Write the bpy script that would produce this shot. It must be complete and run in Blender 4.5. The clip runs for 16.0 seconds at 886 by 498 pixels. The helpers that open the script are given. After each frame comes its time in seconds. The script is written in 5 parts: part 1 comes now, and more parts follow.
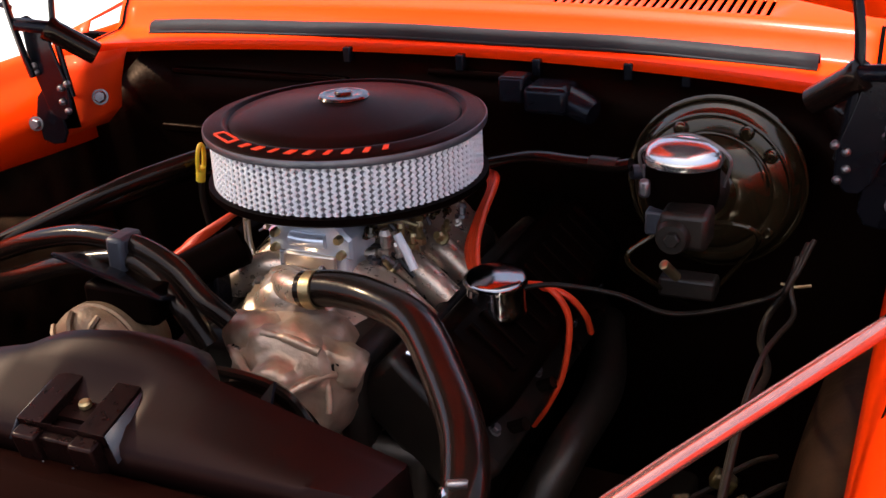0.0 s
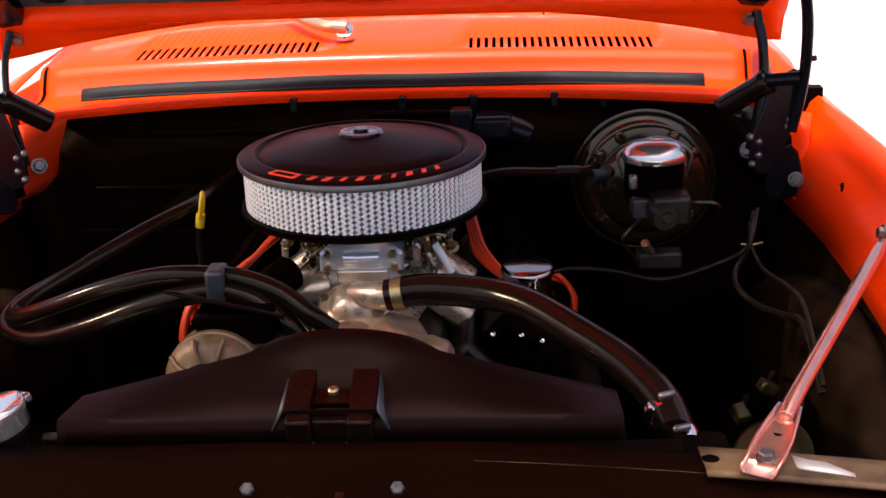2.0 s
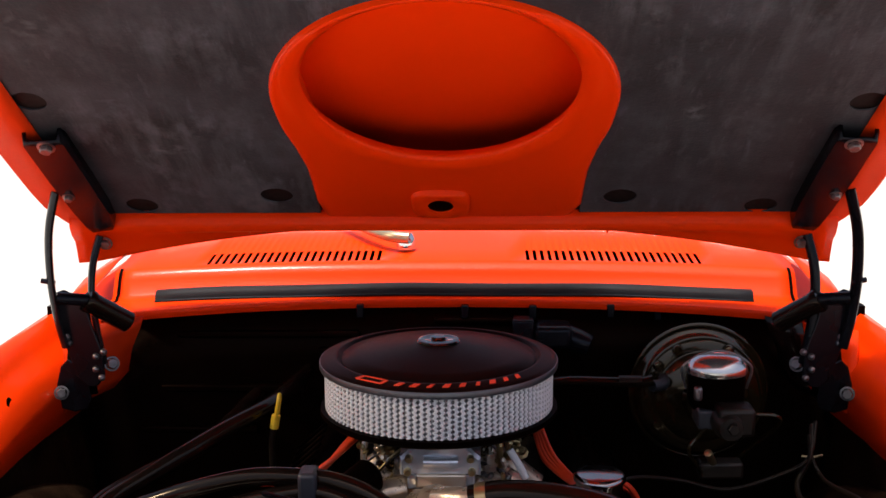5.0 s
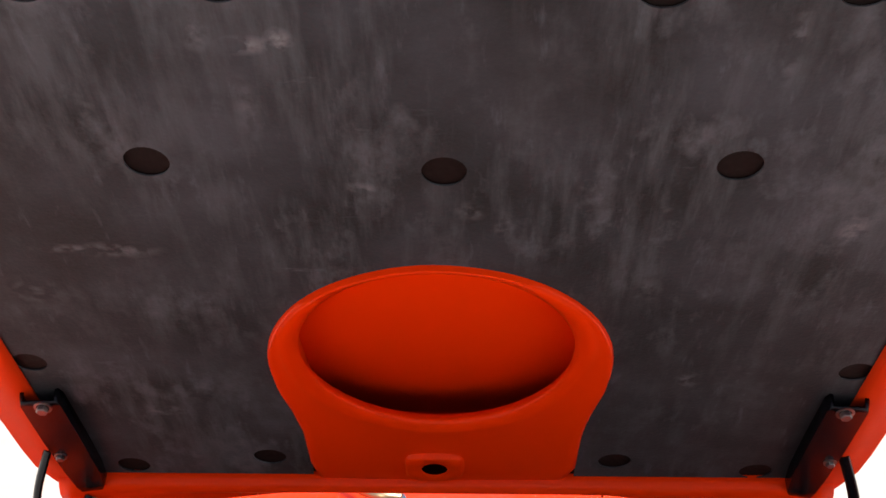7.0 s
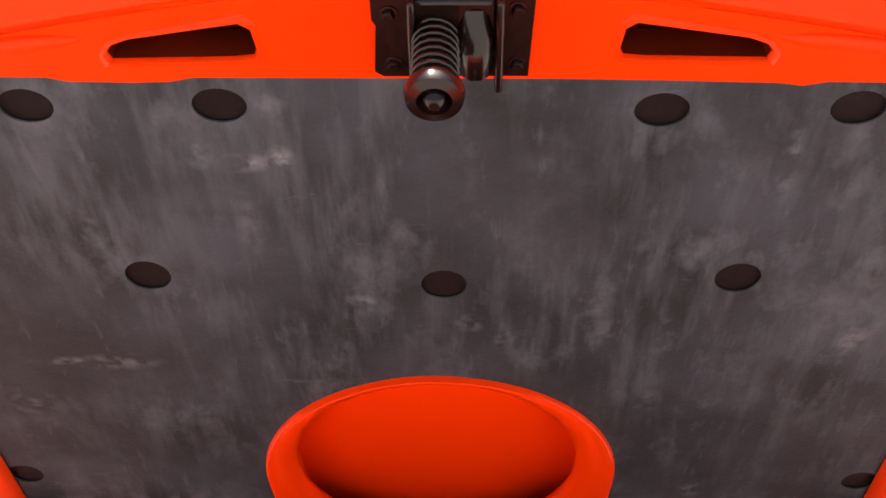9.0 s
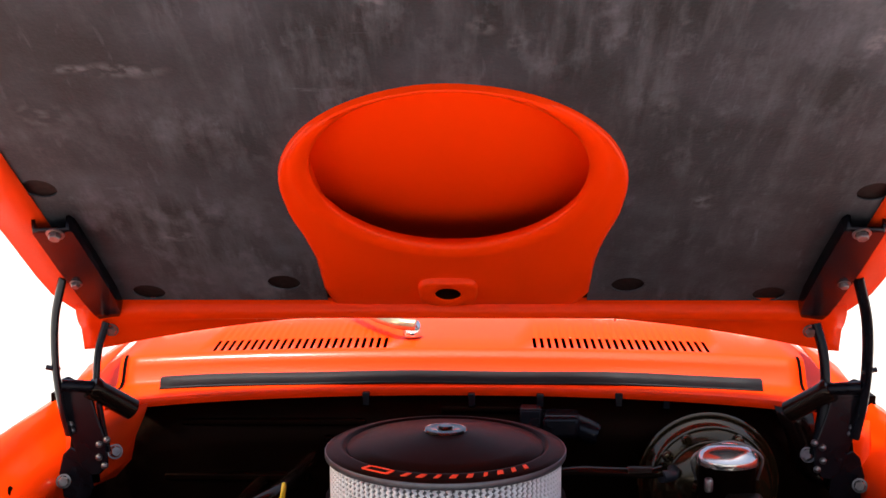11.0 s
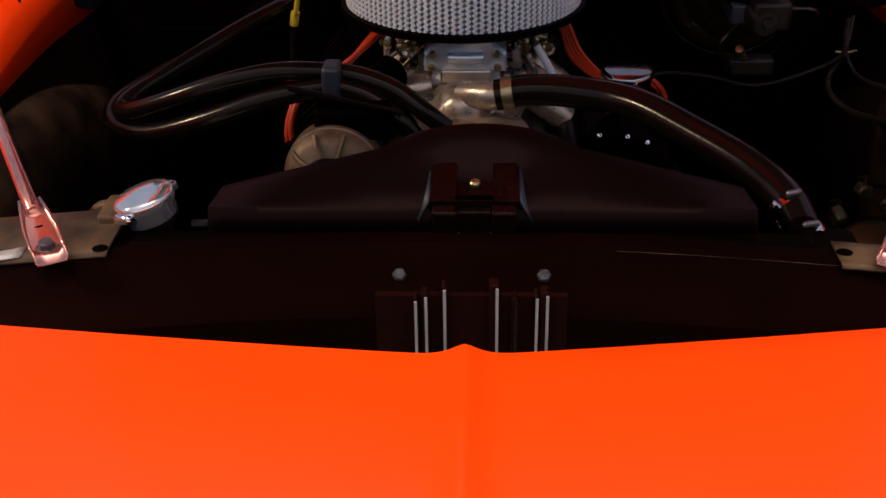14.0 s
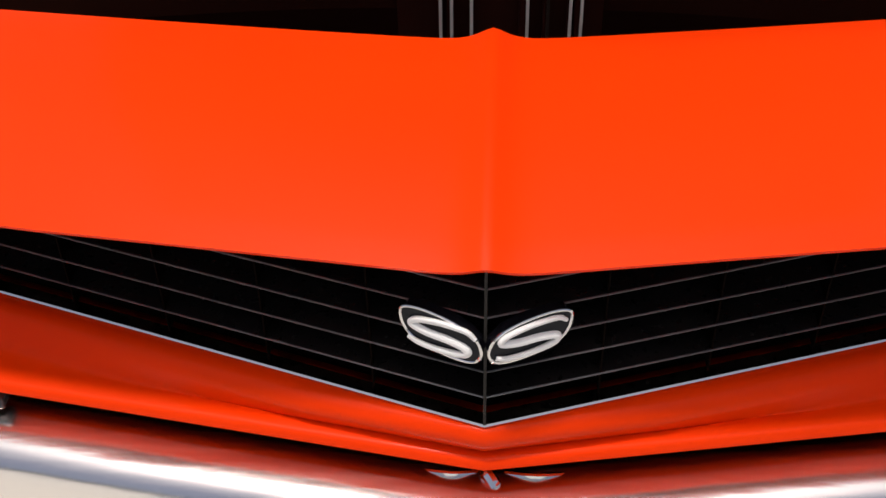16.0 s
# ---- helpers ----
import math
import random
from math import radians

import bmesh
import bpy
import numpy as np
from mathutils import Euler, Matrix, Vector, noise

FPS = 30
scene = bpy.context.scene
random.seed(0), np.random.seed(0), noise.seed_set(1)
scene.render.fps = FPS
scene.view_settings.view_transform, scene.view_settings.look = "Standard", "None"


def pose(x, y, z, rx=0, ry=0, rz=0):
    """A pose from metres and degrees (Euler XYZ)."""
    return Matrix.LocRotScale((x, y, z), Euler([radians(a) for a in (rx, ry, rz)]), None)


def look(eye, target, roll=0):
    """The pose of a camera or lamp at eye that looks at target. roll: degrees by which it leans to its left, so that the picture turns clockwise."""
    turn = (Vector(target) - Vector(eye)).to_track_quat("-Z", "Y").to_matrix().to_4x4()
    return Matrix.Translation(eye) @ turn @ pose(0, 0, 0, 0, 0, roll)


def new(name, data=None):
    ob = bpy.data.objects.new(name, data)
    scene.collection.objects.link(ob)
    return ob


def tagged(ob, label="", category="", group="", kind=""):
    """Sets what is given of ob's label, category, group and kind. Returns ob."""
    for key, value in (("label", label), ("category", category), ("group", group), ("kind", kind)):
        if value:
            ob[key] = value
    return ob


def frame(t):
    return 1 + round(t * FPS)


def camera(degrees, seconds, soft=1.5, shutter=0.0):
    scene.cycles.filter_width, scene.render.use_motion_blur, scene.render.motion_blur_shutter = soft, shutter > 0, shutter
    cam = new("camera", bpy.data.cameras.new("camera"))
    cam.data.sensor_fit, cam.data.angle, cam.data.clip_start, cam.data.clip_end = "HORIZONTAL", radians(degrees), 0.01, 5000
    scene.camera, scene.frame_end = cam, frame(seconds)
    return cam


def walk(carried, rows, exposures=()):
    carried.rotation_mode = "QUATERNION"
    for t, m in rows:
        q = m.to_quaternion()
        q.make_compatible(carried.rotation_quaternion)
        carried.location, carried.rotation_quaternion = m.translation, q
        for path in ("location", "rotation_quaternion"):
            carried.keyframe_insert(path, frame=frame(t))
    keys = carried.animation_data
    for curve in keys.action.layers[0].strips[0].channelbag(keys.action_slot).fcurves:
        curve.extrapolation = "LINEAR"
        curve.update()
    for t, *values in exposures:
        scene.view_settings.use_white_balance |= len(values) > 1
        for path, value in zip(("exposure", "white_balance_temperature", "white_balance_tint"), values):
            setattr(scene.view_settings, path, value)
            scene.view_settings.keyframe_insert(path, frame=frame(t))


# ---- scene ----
cam = camera(41.2, 16.0)
PATH = [
    (0, (0.638, -1.2682, 1.3532), (-0.1282, 0.408, 0.5764), -2.83),
    (0.5, (0.5183, -1.3845, 1.3741), (-0.0299, 0.3877, 0.6264), -3.12),
    (1, (0.292, -1.4819, 1.3773), (0.0007, 0.3661, 0.6702), -3.72),
    (1.5, (0.1762, -1.5523, 1.3765), (0.0294, 0.3134, 0.6711), -3.13),
    (2, (0.1721, -1.6245, 1.3812), (0.0702, 0.2509, 0.6941), -2.12),
    (2.5, (0.1067, -1.657, 1.382), (0.0433, 0.2264, 0.7123), -0.87),
    (3, (0.0465, -1.6554, 1.39), (0.0045, 0.2294, 0.7223), -0.65),
    (3.2, (0.0375, -1.6568, 1.3893), (-0.0021, 0.231, 0.7303), -0.47),
    (5.5, (0.033, -1.6988, 1.4271), (-0.019, 0.2826, 1.16), -0.38),
    (6, (0.0327, -1.7033, 1.4302), (-0.016, 0.2892, 1.2638), -0.45),
    (6.5, (0.0377, -1.7128, 1.4348), (-0.0178, 0.2858, 1.3845), -0.19),
    (7, (0.028, -1.709, 1.446), (-0.008, 0.291, 1.489), 0.3),
    (7.5, (0.027, -1.714, 1.451), (-0.006, 0.278, 1.617), 0.5),
    (8, (0.025, -1.714, 1.458), (-0.005, 0.27, 1.712), 0.1),
    (8.2, (0.023, -1.717, 1.464), (-0.01, 0.266, 1.719), 0.1),
    (10.3, (0.031, -1.703, 1.443), (0.0020, 0.2970, 1.4070), 0.1),
    (10.5, (0.031, -1.698, 1.437), (-0.0060, 0.3000, 1.3530), 0.2),
    (11, (0.029, -1.689, 1.424), (-0.0290, 0.2970, 1.1960), -0.2),
    (11.5, (0.027, -1.677, 1.412), (-0.0340, 0.2840, 1.0300), -0.6),
    (12, (0.022, -1.673, 1.397), (-0.0380, 0.2560, 0.8750), -0.7),
    (12.5, (0.023, -1.675, 1.392), (-0.0330, 0.2170, 0.7520), -0.6),
    (13, (0.018, -1.675, 1.389), (-0.0390, 0.1780, 0.6440), -0.7),
    (13.5, (0.019, -1.673, 1.384), (-0.0460, 0.1270, 0.5180), -0.8),
    (14, (0.02, -1.668, 1.379), (-0.0560, 0.0780, 0.4090), -0.9),
    (14.5, (0.01, -1.662, 1.361), (-0.0700, 0.0180, 0.2810), -1.0),
    (15, (0.018, -1.657, 1.345), (-0.0790, -0.0510, 0.1620), -1.5),
    (15.5, (0.024, -1.659, 1.32), (-0.0790, -0.0770, 0.1070), -1.6),
    (16, (0.011, -1.655, 1.287), (-0.0880, -0.1300, 0.0030), -1.1),
]
walk(cam, [(t, look(eye, target, roll)) for t, eye, target, roll in PATH], exposures=((0, 1.68), (0.5, 1.45), (1.0, 1.25), (2.0, 1.22), (2.5, 1.06), (3.0, 0.92), (5.5, 0.45), (6.5, 0.40), (7.5, 0.45), (8.0, 0.75), (10.5, 1.12), (11.0, 1.1), (12.0, 0.76), (12.5, 0.5), (14.0, 0.05), (15.0, -0.25), (16, -0.35)))

# ---- light ----
world = bpy.data.worlds.new("sky")
scene.world = world
world.use_nodes = True
wn = world.node_tree.nodes
sky = wn.new("ShaderNodeTexSky")
sky.sky_type = "NISHITA"
sky.sun_disc = False
sky.sun_elevation, sky.sun_rotation = radians(80), radians(185)
sky.air_density, sky.dust_density, sky.ozone_density = 0.5, 6.0, 0.3
wn["Background"].inputs["Strength"].default_value = 0.14
world.node_tree.links.new(sky.outputs["Color"], wn["Background"].inputs["Color"])
sun = new("sun", bpy.data.lights.new("sun", "SUN"))
sun.data.energy, sun.data.angle, sun.data.color = 3.2, radians(5), (1.0, 0.95, 0.87)
# the sun stands almost overhead, a little to one side, so the raised hood shades the bay
SUN_EL, SUN_AZ = radians(80), radians(235)
sun_way = Vector((math.sin(SUN_AZ) * math.cos(SUN_EL), math.cos(SUN_AZ) * math.cos(SUN_EL), math.sin(SUN_EL)))
sun.matrix_world = look(sun_way * 30, (0, 0, 0))
# unseen warm lamp added beside the car: it gives the yellow streaks along hoses, rods and nose edges
lamp_data = bpy.data.lights.new("unseen_lamp", "POINT")
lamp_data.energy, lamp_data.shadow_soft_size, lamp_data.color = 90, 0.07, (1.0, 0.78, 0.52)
new("unseen_lamp", lamp_data).location = (-2.5, -0.55, 2.30)


# ---- materials ----
def material(name, base, rough=0.5, metal=0.0, coat=0.0, second=None, scale=12.0, spread=0.5, grain=150.0,
             bump=0.05, stretch=(1, 1, 1), rough_vary=0.12, gloss=0.5, coat_ior=1.5, coat_rough=0.06, tint=(1, 1, 1)):
    """A surface with two scales of variation: cloudy colour change and fine grain."""
    m = bpy.data.materials.new(name)
    m.use_nodes = True
    nodes, links = m.node_tree.nodes, m.node_tree.links
    p = nodes["Principled BSDF"]
    p.inputs["Metallic"].default_value = metal
    p.inputs["Coat Weight"].default_value = coat
    p.inputs["Specular IOR Level"].default_value = gloss
    p.inputs["Coat Roughness"].default_value = coat_rough
    p.inputs["Specular Tint"].default_value = (*tint, 1)
    p.inputs["Coat IOR"].default_value = coat_ior
    where = nodes.new("ShaderNodeTexCoord")
    mapped = nodes.new("ShaderNodeMapping")
    mapped.inputs["Scale"].default_value = stretch
    links.new(where.outputs["Object"], mapped.inputs["Vector"])
    large = nodes.new("ShaderNodeTexNoise")
    large.inputs["Scale"].default_value, large.inputs["Detail"].default_value = scale, 6
    links.new(mapped.outputs["Vector"], large.inputs["Vector"])
    fine = nodes.new("ShaderNodeTexNoise")
    fine.inputs["Scale"].default_value, fine.inputs["Detail"].default_value = grain, 4
    links.new(mapped.outputs["Vector"], fine.inputs["Vector"])
    ramp = nodes.new("ShaderNodeValToRGB")
    ramp.color_ramp.elements[0].position = 0.5 - spread / 2
    ramp.color_ramp.elements[1].position = 0.5 + spread / 2
    ramp.color_ramp.elements[0].color = (*base, 1)
    ramp.color_ramp.elements[1].color = (*(second or [min(1, v * 1.25) for v in base]), 1)
    links.new(large.outputs["Fac"], ramp.inputs["Fac"])
    links.new(ramp.outputs["Color"], p.inputs["Base Color"])
    rr = nodes.new("ShaderNodeMapRange")
    rr.inputs["To Min"].default_value = max(0.02, rough - rough_vary)
    rr.inputs["To Max"].default_value = min(1, rough + rough_vary)
    links.new(fine.outputs["Fac"], rr.inputs["Value"])
    links.new(rr.outputs["Result"], p.inputs["Roughness"])
    if bump:
        b = nodes.new("ShaderNodeBump")
        b.inputs["Strength"].default_value, b.inputs["Distance"].default_value = bump, 0.002
        links.new(fine.outputs["Fac"], b.inputs["Height"])
        links.new(b.outputs["Normal"], p.inputs["Normal"])
    return m


ORANGE = material("orange_paint", (0.80, 0.037, 0.0007), 0.42, coat=0.42, coat_ior=1.22, coat_rough=0.13, second=(0.84, 0.041, 0.0009), scale=5, grain=400, bump=0.008, rough_vary=0.05, gloss=0.05)
ORANGE_DULL = material("orange_inner_paint", (0.66, 0.040, 0.003), 0.5, coat=0.05, second=(0.74, 0.050, 0.005), scale=9, grain=260, bump=0.04, gloss=0.15)
# near-black red for the panel behind the felt's round holes
DARK_PANEL = material("dark_red_panel", (0.005, 0.0025, 0.003), 0.8, second=(0.010, 0.004, 0.004), scale=9, bump=0.1, gloss=0.2)
# reddish tint on the blacks stands in for light bounced off orange paint
BLACK = material("black_paint", (0.0016, 0.0008, 0.0006), 0.42, second=(0.0034, 0.0017, 0.0012), scale=14, bump=0.04, gloss=0.02, tint=(1.0, 0.45, 0.32))
BLACK_SATIN = material("satin_black_steel", (0.0032, 0.0032, 0.0048), 0.24, second=(0.007, 0.007, 0.010), scale=25, grain=300, bump=0.0, rough_vary=0.02, gloss=0.22, tint=(0.75, 0.85, 1.0))
PLASTIC = material("black_plastic", (0.0044, 0.0016, 0.0014), 0.40, second=(0.0062, 0.0022, 0.0019), scale=7, grain=600, bump=0.0, gloss=0.11, rough_vary=0.02, tint=(1.0, 0.62, 0.60))
RUBBER = material("black_rubber", (0.005, 0.0028, 0.0022), 0.18, second=(0.010, 0.006, 0.0045), scale=30, grain=120, bump=0.05, gloss=0.28, rough_vary=0.06, tint=(1.0, 0.86, 0.72))
GREASE = material("dark_greasy_metal", (0.006, 0.0045, 0.0035), 0.42, metal=0.3, second=(0.020, 0.014, 0.010), scale=18, bump=0.2)
CHROME = material("chrome", (0.82, 0.82, 0.83), 0.06, metal=1.0, second=(0.86, 0.86, 0.87), bump=0, rough_vary=0.03)
BUMPER = material("wavy_polished_chrome", (0.90, 0.87, 0.87), 0.20, metal=1.0, second=(0.93, 0.91, 0.91), scale=3, grain=42, bump=0.40, stretch=(0.10, 1, 1), rough_vary=0.06)
ZINC = material("zinc_bolt", (0.13, 0.12, 0.12), 0.40, metal=0.9, second=(0.30, 0.29, 0.30), scale=80, bump=0.05)
ALU = material("cast_aluminium", (0.62, 0.52, 0.41), 0.36, metal=0.85, second=(0.82, 0.73, 0.62), scale=22, grain=260, bump=0.0, rough_vary=0.06)
ALU_DULL = material("grimy_cast_aluminium", (0.085, 0.050, 0.026), 0.5, metal=0.3, second=(0.27, 0.175, 0.100), scale=22, grain=160, spread=0.4, bump=0.4)
ALU_BRIGHT = material("polished_aluminium", (0.82, 0.86, 0.92), 0.22, metal=0.6, second=(0.86, 0.90, 0.95), scale=30, grain=300, bump=0.0, rough_vary=0.03)
BRASS = material("brass_plated", (0.42, 0.31, 0.14), 0.35, metal=0.9, second=(0.5, 0.4, 0.22), scale=50, bump=0.08)
GOLD = material("bronzed_steel", (0.016, 0.010, 0.004), 0.16, metal=0.35, second=(0.040, 0.026, 0.011), scale=12, bump=0.05, gloss=0.6, coat=0.5, coat_rough=0.08, tint=(1.0, 0.85, 0.6))
PAPER = material("filter_paper", (0.27, 0.27, 0.28), 0.9, second=(0.34, 0.34, 0.35), scale=40, bump=0.1)
SCREEN = material("white_wire_screen", (0.82, 0.84, 0.87), 0.5, second=(0.84, 0.84, 0.85), scale=60, bump=0.03)
WRINKLE = material("black_wrinkle_paint", (0.0065, 0.0028, 0.0028), 0.40, second=(0.011, 0.0045, 0.004), scale=10, grain=900, bump=0.06, gloss=0.065, tint=(1.0, 0.55, 0.48))
LETTER = material("orange_lettering", (0.8, 0.06, 0.012), 0.5, bump=0.02)
WIRE = material("orange_wire", (0.72, 0.05, 0.012), 0.4, second=(0.8, 0.075, 0.02), scale=60, bump=0.04)
YELLOW = material("yellow_plastic", (0.8, 0.55, 0.02), 0.45, second=(0.85, 0.62, 0.05), scale=50, bump=0.05)
WHITE = material("white_enamel", (0.8, 0.8, 0.8), 0.35, second=(0.84, 0.84, 0.84), bump=0.02)
ROD = material("orange_rod_paint", (0.66, 0.25, 0.19), 0.14, metal=0.75, coat=1.0, second=(0.76, 0.34, 0.27), scale=40, bump=0.0, rough_vary=0.02)
TAN = material("grimy_tan_steel", (0.22, 0.135, 0.070), 0.45, metal=0.2, second=(0.018, 0.012, 0.008), scale=16, spread=0.34, bump=0.2, gloss=0.2)
# pale colour that paints sunlight and lit edges on steel
PALE_LIT = material("pale_lit_steel", (0.55, 0.53, 0.50), 0.45, metal=0.3, second=(0.66, 0.64, 0.60), scale=30, bump=0.08)
CONCRETE = material("pale_concrete", (0.43, 0.415, 0.38), 0.85, second=(0.53, 0.515, 0.475), scale=0.8, grain=40, bump=0.2)
DARKWIRE = material("brown_wire", (0.005, 0.003, 0.002), 0.45, second=(0.018, 0.012, 0.007), scale=60, bump=0.05, gloss=0.2)
TAPE = material("grey_clamp", (0.020, 0.022, 0.030), 0.4, second=(0.040, 0.043, 0.055), scale=60, bump=0.05)
SEAL = material("weathered_seal_rubber", (0.012, 0.012, 0.014), 0.6, second=(0.022, 0.022, 0.026), scale=14, grain=180, bump=0.1, gloss=0.12)
# near-black for cavities and gaps, their shade put into the colour
CAVITY_DARK = material("flat_black_cavity", (0.0015, 0.0012, 0.0012), 0.9, second=(0.0025, 0.002, 0.002), scale=20, bump=0.1, gloss=0.01)
CATCH = material("maroon_black_steel", (0.008, 0.0036, 0.003), 0.20, second=(0.014, 0.006, 0.005), scale=30, bump=0.04, gloss=0.36)
SLAT = material("grey_black_grille_paint", (0.007, 0.006, 0.006), 0.3, second=(0.013, 0.011, 0.011), scale=30, bump=0.02, gloss=0.25)
# grey that paints glints and reflected daylight along edges
GLINT = material("pale_glint_edge", (0.10, 0.105, 0.12), 0.35, metal=0.6, second=(0.16, 0.165, 0.185), scale=40, bump=0.04)
WHEELHOUSE = material("grimy_black_wheelhouse", (0.0035, 0.0017, 0.0011), 0.48, second=(0.026, 0.0135, 0.0075), scale=15, spread=0.36, bump=0.3, gloss=0.06, tint=(1.0, 0.75, 0.55))
GRIMY = material("dulled_bolt_steel", (0.035, 0.032, 0.032), 0.5, metal=0.2, second=(0.13, 0.125, 0.13), scale=160, spread=0.3, bump=0.2, gloss=0.1)
FIREWALL = material("gloss_black_firewall", (0.0018, 0.0008, 0.0006), 0.34, second=(0.0036, 0.0016, 0.0010), scale=11, bump=0.15, gloss=0.05, tint=(1.0, 0.5, 0.35))
GRIME = material("rusty_brown_grime", (0.018, 0.007, 0.0042), 0.7, second=(0.004, 0.002, 0.0014), scale=22, spread=0.3, bump=0.3, gloss=0.05)
BRACKET = material("dark_bracket_steel", (0.0045, 0.0018, 0.0015), 0.30, second=(0.008, 0.003, 0.0025), scale=30, bump=0.03, gloss=0.16, tint=(1.0, 0.7, 0.65))
MAROON = material("flat_maroon_black_steel", (0.0044, 0.0012, 0.0008), 0.6, second=(0.0085, 0.0022, 0.0014), scale=9, bump=0.05, gloss=0.02, tint=(1.0, 0.35, 0.25))
LATCH = material("maroon_latch_steel", (0.016, 0.0036, 0.0024), 0.5, second=(0.024, 0.0052, 0.0034), scale=14, bump=0.04, gloss=0.05)
# orange darkened in its colour for the shade inside the slots
SLOT_SHADE = material("shaded_slot_orange", (0.060, 0.0055, 0.0014), 0.6, second=(0.12, 0.010, 0.002), scale=12, bump=0.1, gloss=0.1)
BRUSHED = material("brushed_tan_steel", (0.36, 0.28, 0.18), 0.35, metal=0.7, second=(0.48, 0.38, 0.26), scale=40, bump=0.05)
CASTING = material("tan_cast_aluminium", (0.42, 0.31, 0.22), 0.30, metal=0.7, second=(0.72, 0.60, 0.48), scale=26, grain=110, spread=0.4, bump=0.35)
PUMPCAST = material("oily_tan_casting", (0.24, 0.155, 0.095), 0.38, metal=0.5, second=(0.58, 0.44, 0.32), scale=28, grain=90, spread=0.45, bump=0.6)
KNURL = material("tarnished_chrome", (0.07, 0.062, 0.062), 0.18, metal=1.0, second=(0.20, 0.18, 0.18), scale=160, spread=0.3, bump=0.15)
LIDMETAL = material("plated_lid", (0.72, 0.71, 0.70), 0.20, metal=0.95, second=(0.78, 0.77, 0.76), scale=40, bump=0.0, rough_vary=0.03)
CAPMETAL = material("pale_polished_steel", (0.93, 0.93, 0.93), 0.10, metal=0.85, second=(0.96, 0.96, 0.96), scale=40, bump=0.0, rough_vary=0.01)
NUT = material("dulled_chrome", (0.34, 0.33, 0.33), 0.14, metal=1.0, second=(0.42, 0.41, 0.41), scale=60, bump=0.02)
LENS = material("lamp_lens", (0.05, 0.045, 0.045), 0.2, coat=0.5, bump=0.05)


def pad_material():
    """Dark felt with long rubbed streaks, dusty clouds and a few pale scuffs."""
    m = material("hood_felt", (0.0080, 0.0098, 0.0142), 0.85, second=(0.040, 0.046, 0.062), scale=7, spread=0.30, grain=220, bump=0.35, rough_vary=0.08)
    nodes, links = m.node_tree.nodes, m.node_tree.links
    p = nodes["Principled BSDF"]
    where = [n for n in nodes if n.bl_idname == "ShaderNodeTexCoord"][0]
    old = p.inputs["Base Color"].links[0].from_socket

    def layer(under, scale, stretch, low, high, colour, strength, rot=0.0):
        mp = nodes.new("ShaderNodeMapping")
        mp.inputs["Scale"].default_value = stretch
        mp.inputs["Rotation"].default_value = (0, 0, rot)
        links.new(where.outputs["Object"], mp.inputs["Vector"])
        tex = nodes.new("ShaderNodeTexNoise")
        tex.inputs["Scale"].default_value, tex.inputs["Detail"].default_value = scale, 7
        tex.inputs["Roughness"].default_value = 0.62
        links.new(mp.outputs["Vector"], tex.inputs["Vector"])
        mr = nodes.new("ShaderNodeMapRange")
        mr.inputs["From Min"].default_value, mr.inputs["From Max"].default_value = low, high
        mr.inputs["To Max"].default_value = strength
        links.new(tex.outputs["Fac"], mr.inputs["Value"])
        mix = nodes.new("ShaderNodeMix")
        mix.data_type = "RGBA"
        links.new(mr.outputs["Result"], mix.inputs["Factor"])
        links.new(under, mix.inputs["A"])
        mix.inputs["B"].default_value = (*colour, 1)
        return mix.outputs["Result"]

    c = layer(old, 10, (3.4, 0.55, 0.55), 0.47, 0.67, (0.0620, 0.0712, 0.0880), 0.75)
    c = layer(c, 11, (1.5, 0.9, 0.9), 0.54, 0.73, (0.1000, 0.1120, 0.1380), 0.70, 0.08)
    c = layer(c, 30, (1.8, 0.8, 0.8), 0.64, 0.80, (0.1500, 0.1620, 0.2050), 0.28, -0.05)
    c = layer(c, 16, (0.5, 2.2, 2.2), 0.66, 0.78, (0.1500, 0.1620, 0.2050), 0.40, 0.1)
    c = layer(c, 3.2, (1, 1, 1), 0.49, 0.69, (0.0110, 0.0108, 0.0153), 0.9)
    c = layer(c, 24, (2.6, 0.6, 0.6), 0.60, 0.78, (0.1188, 0.1290, 0.1700), 0.35, 0.05)
    # a few rubbed marks: place across, place along, half width, half height, strength
    for x, u, w, h, strength in SCUFFS:
        mp = nodes.new("ShaderNodeMapping")
        mp.inputs["Scale"].default_value = (1 / w, 1 / (h * 0.834), 0)
        mp.inputs["Location"].default_value = (-x / w, (0.834 * u + 0.06) / (h * 0.834), 0)
        links.new(where.outputs["Object"], mp.inputs["Vector"])
        far = nodes.new("ShaderNodeVectorMath")
        far.operation = "LENGTH"
        links.new(mp.outputs["Vector"], far.inputs[0])
        mask = nodes.new("ShaderNodeMapRange")
        mask.inputs["From Min"].default_value, mask.inputs["From Max"].default_value = 1.0, 0.2
        links.new(far.outputs["Value"], mask.inputs["Value"])
        tex = nodes.new("ShaderNodeTexNoise")
        tex.inputs["Scale"].default_value, tex.inputs["Detail"].default_value = 55, 6
        links.new(where.outputs["Object"], tex.inputs["Vector"])
        patch = nodes.new("ShaderNodeMapRange")
        patch.inputs["From Min"].default_value, patch.inputs["From Max"].default_value = 0.44, 0.62
        patch.inputs["To Max"].default_value = strength
        links.new(tex.outputs["Fac"], patch.inputs["Value"])
        both = nodes.new("ShaderNodeMath")
        both.operation = "MULTIPLY"
        links.new(mask.outputs["Result"], both.inputs[0])
        links.new(patch.outputs["Result"], both.inputs[1])
        mix = nodes.new("ShaderNodeMix")
